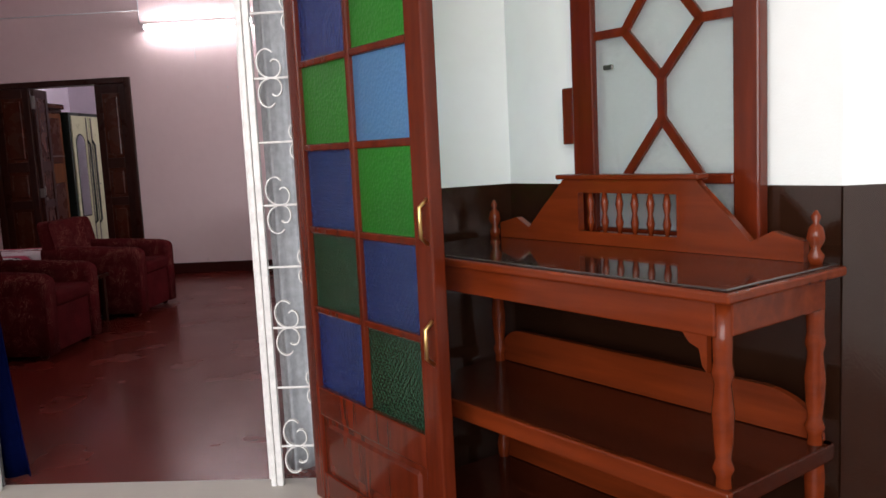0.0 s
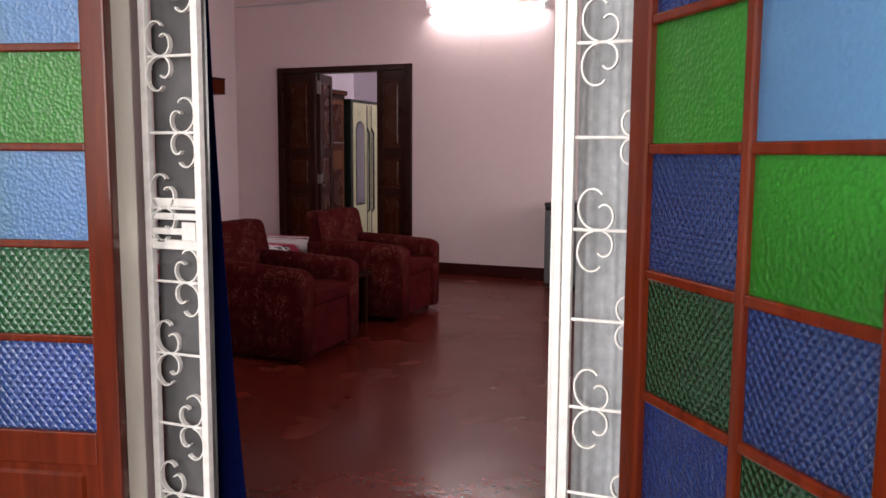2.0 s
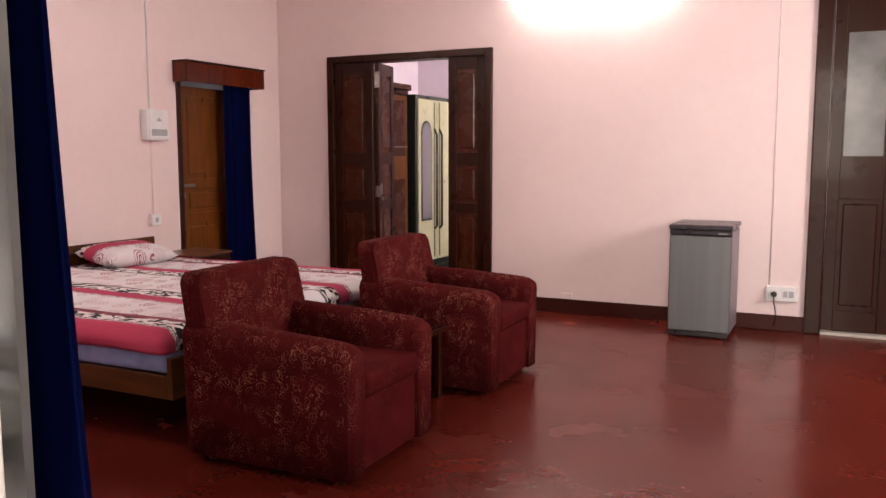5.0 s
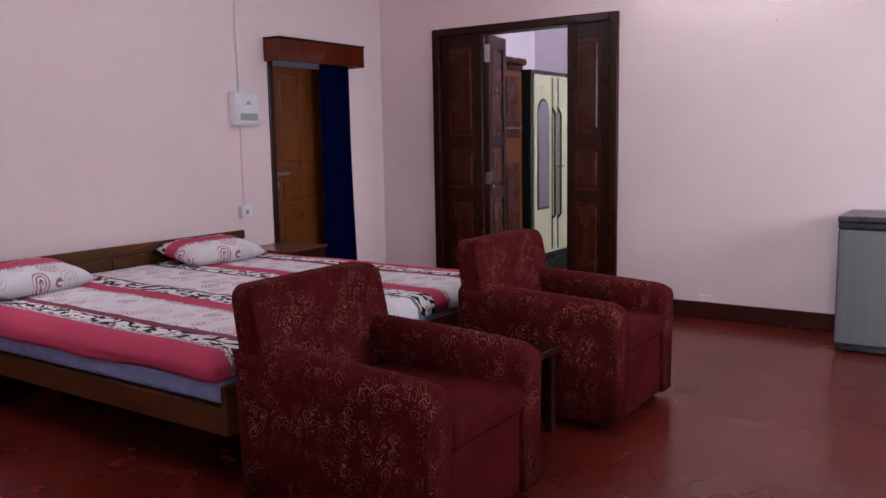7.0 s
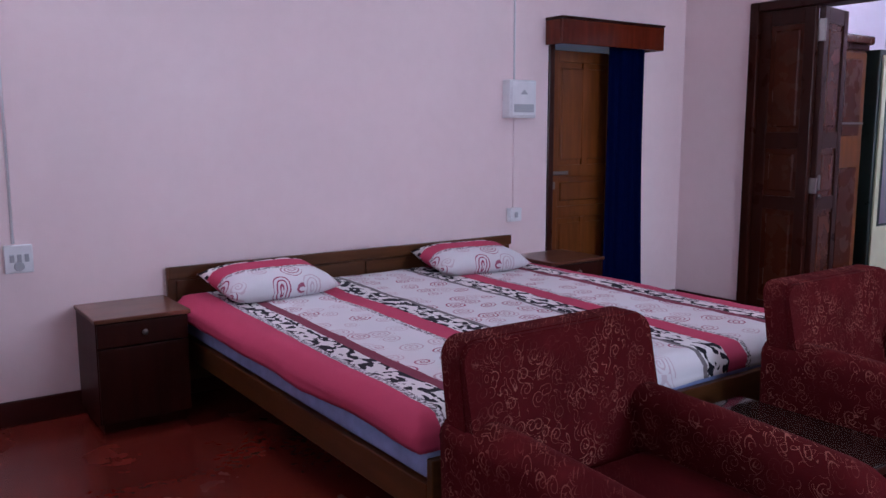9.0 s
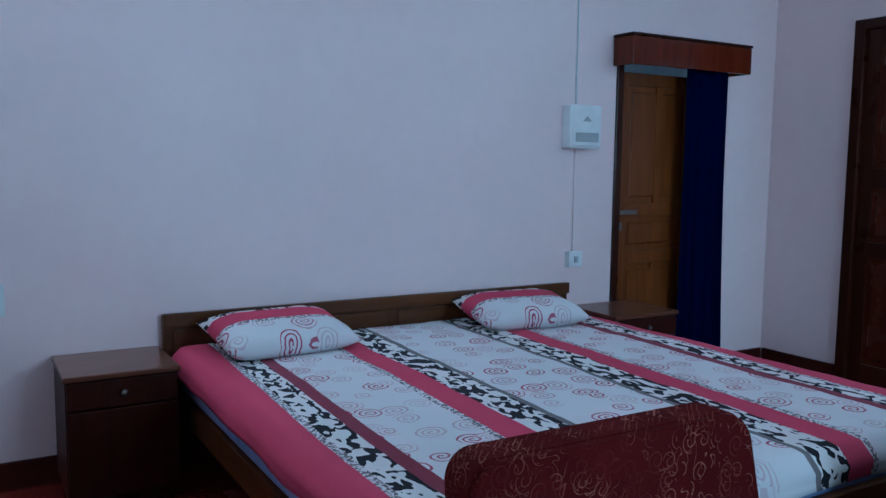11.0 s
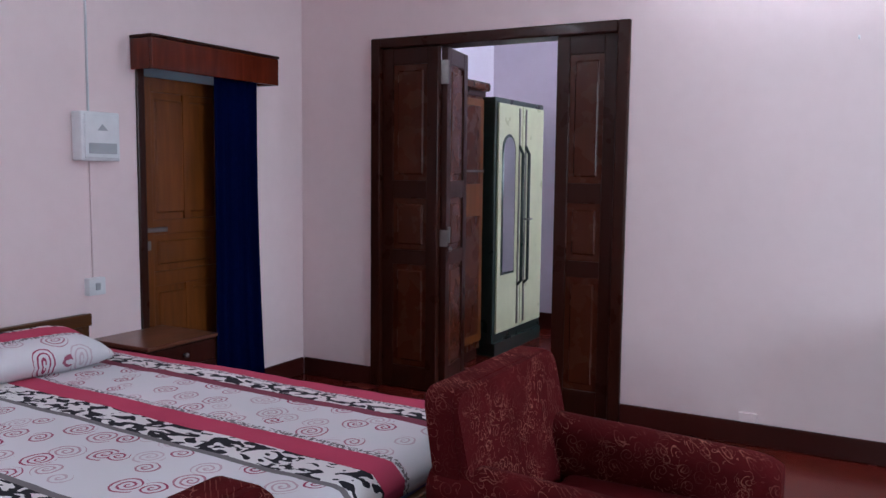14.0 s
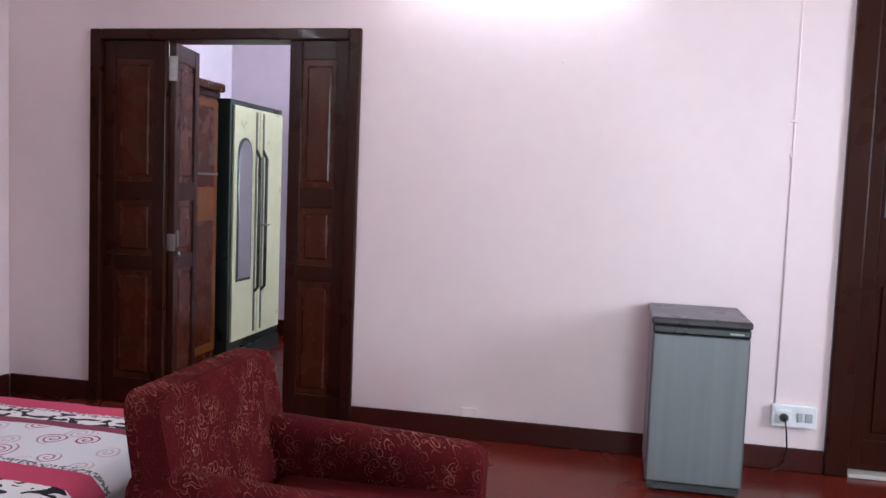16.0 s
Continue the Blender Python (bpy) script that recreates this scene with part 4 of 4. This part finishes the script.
# ---- small fridge, socket, lamps, switches ----
fr = thing("mini_fridge", pose(-2.11, 8.43, 0), "small silver fridge with a dark grey top", "fridge")
FW, FD, FH = 0.42, 0.49, 0.80
part("body", box(0.004, FW - 0.004, 0.05, FD, 0.03, FH - 0.045, 0.006), FRIDGESIDE, fr)
dr = part("door", box(0, FW, 0, 0.046, 0.045, FH - 0.075, 0.01, 3), SILVER, fr)
part("handle_trim", box(0.0, FW, -0.004, 0.046, FH - 0.073, FH - 0.035, 0.008), BLACK, fr, "black moulded grip over the door")
part("top", box(-0.006, FW + 0.006, -0.006, FD, FH - 0.035, FH, 0.01), FRIDGETOP, fr)
part("badge", box(0.33, 0.39, -0.006, -0.0035, FH - 0.06, FH - 0.052), STEEL, fr)
part("plinth", box(0.01, FW - 0.01, 0.012, 0.05, 0.012, 0.042), BLACK, fr)
for x in (0.05, FW - 0.05):
    for y in (0.06, FD - 0.06):
        part("foot", lathe([(0.018, 0), (0.018, 0.012), (0.012, 0.03)], 10), BLACK, fr).location = (x, y, 0)

so = thing("wall_socket", pose(-1.495, BY, 0.225), "white wall socket board with a black plug", "socket")
part("box", box(0, 0.21, -0.035, -0.001, 0, 0.105, 0.004), PLASTIC, so)
part("outlet", box(0.02, 0.09, -0.040, -0.035, 0.02, 0.085, 0.003), PLASTIC, so)
part("switch", box(0.12, 0.145, -0.041, -0.035, 0.03, 0.075, 0.003), GREYPLASTIC, so)
part("switch", box(0.155, 0.19, -0.041, -0.035, 0.03, 0.075, 0.003), GREYPLASTIC, so)
part("plug", lathe([(0.02, 0), (0.022, 0.02), (0.012, 0.035), (0.006, 0.05)]), BLACK, so, smooth=True).matrix_local = pose(0.055, -0.040, 0.05, 90)
part("cable", tube([(0.055, -0.085, 0.05), (0.06, -0.10, 0.0), (0.075, -0.07, -0.10), (0.06, -0.05, -0.19), (0.0, -0.05, -0.235), (-0.12, -0.06, -0.245)], 0.004), BLACK, so, smooth=True)


def cable_run(name, pts, r, label, mat=PLASTIC):
    return tagged(link_mesh(name, tube(pts, r), mat, smooth=True), label, "conduit")


cable_run("conduit", [(-1.475, BY - 0.002, 0.335), (-1.475, BY - 0.002, H)], 0.005, "painted conduit up the back wall", PINK)
for z in (1.55, 1.72):
    tagged(link_mesh("conduit_clip", box(-1.492, -1.458, BY - 0.018, BY - 0.001, z, z + 0.012), PINK), "painted clip on the wall conduit", "clip")
cable_run("conduit", [(LX + 0.004, 4.42, 0.83), (LX + 0.004, 4.42, H)], 0.006, "painted conduit above the switchboard")
cable_run("conduit", [(LX + 0.004, 7.31, 0.83), (LX + 0.004, 7.31, 1.40)], 0.004, "thin cable between fuse box and switch", PINK)
cable_run("conduit", [(LX + 0.004, 7.31, 1.64), (LX + 0.004, 7.31, H)], 0.006, "painted conduit above the fuse box")
cable_run("conduit", [(LX + 0.01, BY - 0.005, 2.86), (-3.52, BY - 0.005, 2.86)], 0.007, "painted conduit along the back wall")
cable_run("conduit", [(-3.52, BY - 0.005, 2.72), (-3.52, BY - 0.005, H)], 0.007, "painted conduit beside the tube light")

sw = thing("switchboard", pose(LX, 4.38, 0.70), "white switchboard with three switches on the wall", "switch")
part("box", box(0.001, 0.03, 0, 0.115, 0, 0.125, 0.004), PLASTIC, sw)
for y in (0.02, 0.05, 0.08):
    part("switch", box(0.03, 0.037, y, y + 0.018, 0.05, 0.085, 0.002), GREYPLASTIC, sw)
part("outlet", lathe([(0.022, 0), (0.02, 0.006)]), GREYPLASTIC, sw).matrix_local = pose(0.03, 0.057, 0.03, 0, 90)
mb = thing("fuse_box", pose(LX, 7.215, 1.40), "white plastic fuse box on the pink wall", "fuse box")
part("body", box(0.001, 0.075, 0, 0.22, 0, 0.235, 0.008), PLASTIC, mb)
part("cover", box(0.075, 0.085, 0.012, 0.208, 0.012, 0.223, 0.005), PLASTIC, mb)
part("window", box(0.085, 0.089, 0.03, 0.19, 0.035, 0.085, 0.002), GREYPLASTIC, mb)
part("badge", prism([(0, 0), (0.06, 0), (0.03, 0.03)], 0, 0.003), GREYPLASTIC, mb).matrix_local = pose(0.085, 0.08, 0.145, 0, 0, 90) @ pose(0, -0.003, 0)
ps = thing("light_switch", pose(LX, 7.26, 0.745), "small white switch box on the wall", "switch")
part("box", box(0.001, 0.04, 0, 0.095, 0, 0.085, 0.004), PLASTIC, ps)
part("switch", box(0.04, 0.047, 0.035, 0.06, 0.025, 0.06, 0.002), GREYPLASTIC, ps)
tagged(link_mesh("cover_plate", box(-3.06, -2.97, BY - 0.02, BY - 0.001, 0.117, 0.165, 0.004), PINK), "painted blank plate above the skirting", "cover plate")


def tube_light(m, label):
    t = thing("tube_light", m, label, "lamp", "fluorescent tube lights")
    part("batten", box(-0.62, 0.62, -0.035, -0.001, -0.02, 0.04, 0.006), PLASTIC, t)
    b = lathe([(0.014, 0), (0.0165, 0.004), (0.0165, 1.176), (0.014, 1.18)], 14)
    part("tube", b, TUBE, t, "glowing white fluorescent tube", True).matrix_local = pose(-0.59, -0.065, 0.0, 0, 90)
    for x in (-0.60, 0.58):
        part("holder", box(x, x + 0.02, -0.085, -0.035, -0.022, 0.022, 0.004), PLASTIC, t)
    return t


tube_light(pose(-2.86, BY, 2.67), "lit fluorescent tube light high on the back wall")
tagged(link_mesh("wall_hook", tube([(-2.606, BY - 0.001, 2.0), (-2.606, BY - 0.018, 2.0), (-2.606, BY - 0.022, 2.012)], 0.004), PLASTIC, smooth=True), "small pale hook in the pink wall", "hook")
cable_run("pull_cord", [(-2.93, BY - 0.03, 2.6), (-2.93, BY - 0.03, 2.3)], 0.003, "pale pull cord hanging below the lamp", PLASTIC)
tube_light(pose(LX, 4.3, 3.0, 0, 0, 90), "lit fluorescent tube light high on the bed wall")
# added lamp, set too high to be seen through the doorway
tube_light(pose(-3.9, 11.3, 2.95), "unseen tube light added to brighten the next room")

# ---- next room: wooden wardrobe and steel almirah, facing +x ----
wd = thing("wooden_wardrobe", pose(-5.59, 9.22, 0), "tall brown wooden wardrobe with a moulded cornice", "wardrobe")
part("body", box(0, 0.55, 0, 0.74, 0.08, 1.93, 0.005), DOORPANEL, wd)
part("cornice", box(-0.0, 0.60, -0.03, 0.77, 1.93, 1.99, 0.015, 3), DOORPANEL, wd)
part("cornice", box(-0.0, 0.57, -0.01, 0.75, 1.89, 1.93, 0.006), DOORWOOD, wd)
for y in (0.02, 0.375):
    dd = part("door", box(0.551, 0.571, y, y + 0.345, 0.14, 1.87, 0.004), TEAK, wd)
    for z0, z1 in ((0.2, 1.05), (1.28, 1.82)):
        part("panel", box(0.571, 0.579, y + 0.06, y + 0.285, z0, z1, 0.005), DOORPANEL, dd)
    part("rail", box(0.571, 0.583, y + 0.01, y + 0.335, 1.36, 1.375), STEEL, dd)
part("plinth", box(0.02, 0.53, 0.01, 0.73, 0, 0.08), DOORWOOD, wd)
al = thing("steel_almirah", pose(-5.47, 10.03, 0), "cream and dark green steel almirah with a narrow mirror", "wardrobe")
part("body", box(0, 0.50, 0, 0.90, 0.10, 1.90, 0.006), ALMDARK, al)
part("plinth", box(0.01, 0.515, 0.01, 0.89, 0.0, 0.10, 0.004), ALMDARK, al)
for k, y in enumerate((0.03, 0.455)):
    dd = part("door", box(0.501, 0.518, y, y + 0.415, 0.17, 1.86, 0.004), ALMIRAH, al)
    yy = y + (0.36 if k == 0 else 0.055)
    part("bar_handle", tube([(0.518, yy, 0.50), (0.55, yy, 0.53), (0.55, yy, 1.50), (0.518, yy, 1.56)], 0.013), ALMDARK, dd, smooth=True)
    part("trim_strip", box(0.518, 0.523, yy - 0.012, yy + 0.012, 0.2, 1.84), STEEL, dd)
mir = [(0.10, 0.62), (0.30, 0.62)] + [(0.20 + 0.10 * math.cos(a), 1.50 + 0.12 * math.sin(a)) for a in [k * math.pi / 12 for k in range(13)]]
part("mirror_surround", prism([(0.2 + (a - 0.2) * 1.18, 1.1 + (b - 1.1) * 1.04) for a, b in mir], -0.522, -0.5185), ALMDARK, al).matrix_local = pose(0, 0, 0, 0, 0, 90)
part("mirror", prism(mir, -0.526, -0.5225), MIRROR, al, "narrow arched mirror").matrix_local = pose(0, 0, 0, 0, 0, 90)
part("lock_handle", tube([(0.518, 0.50, 1.0), (0.56, 0.50, 1.0), (0.56, 0.56, 1.0)], 0.008), STEEL, al, smooth=True)
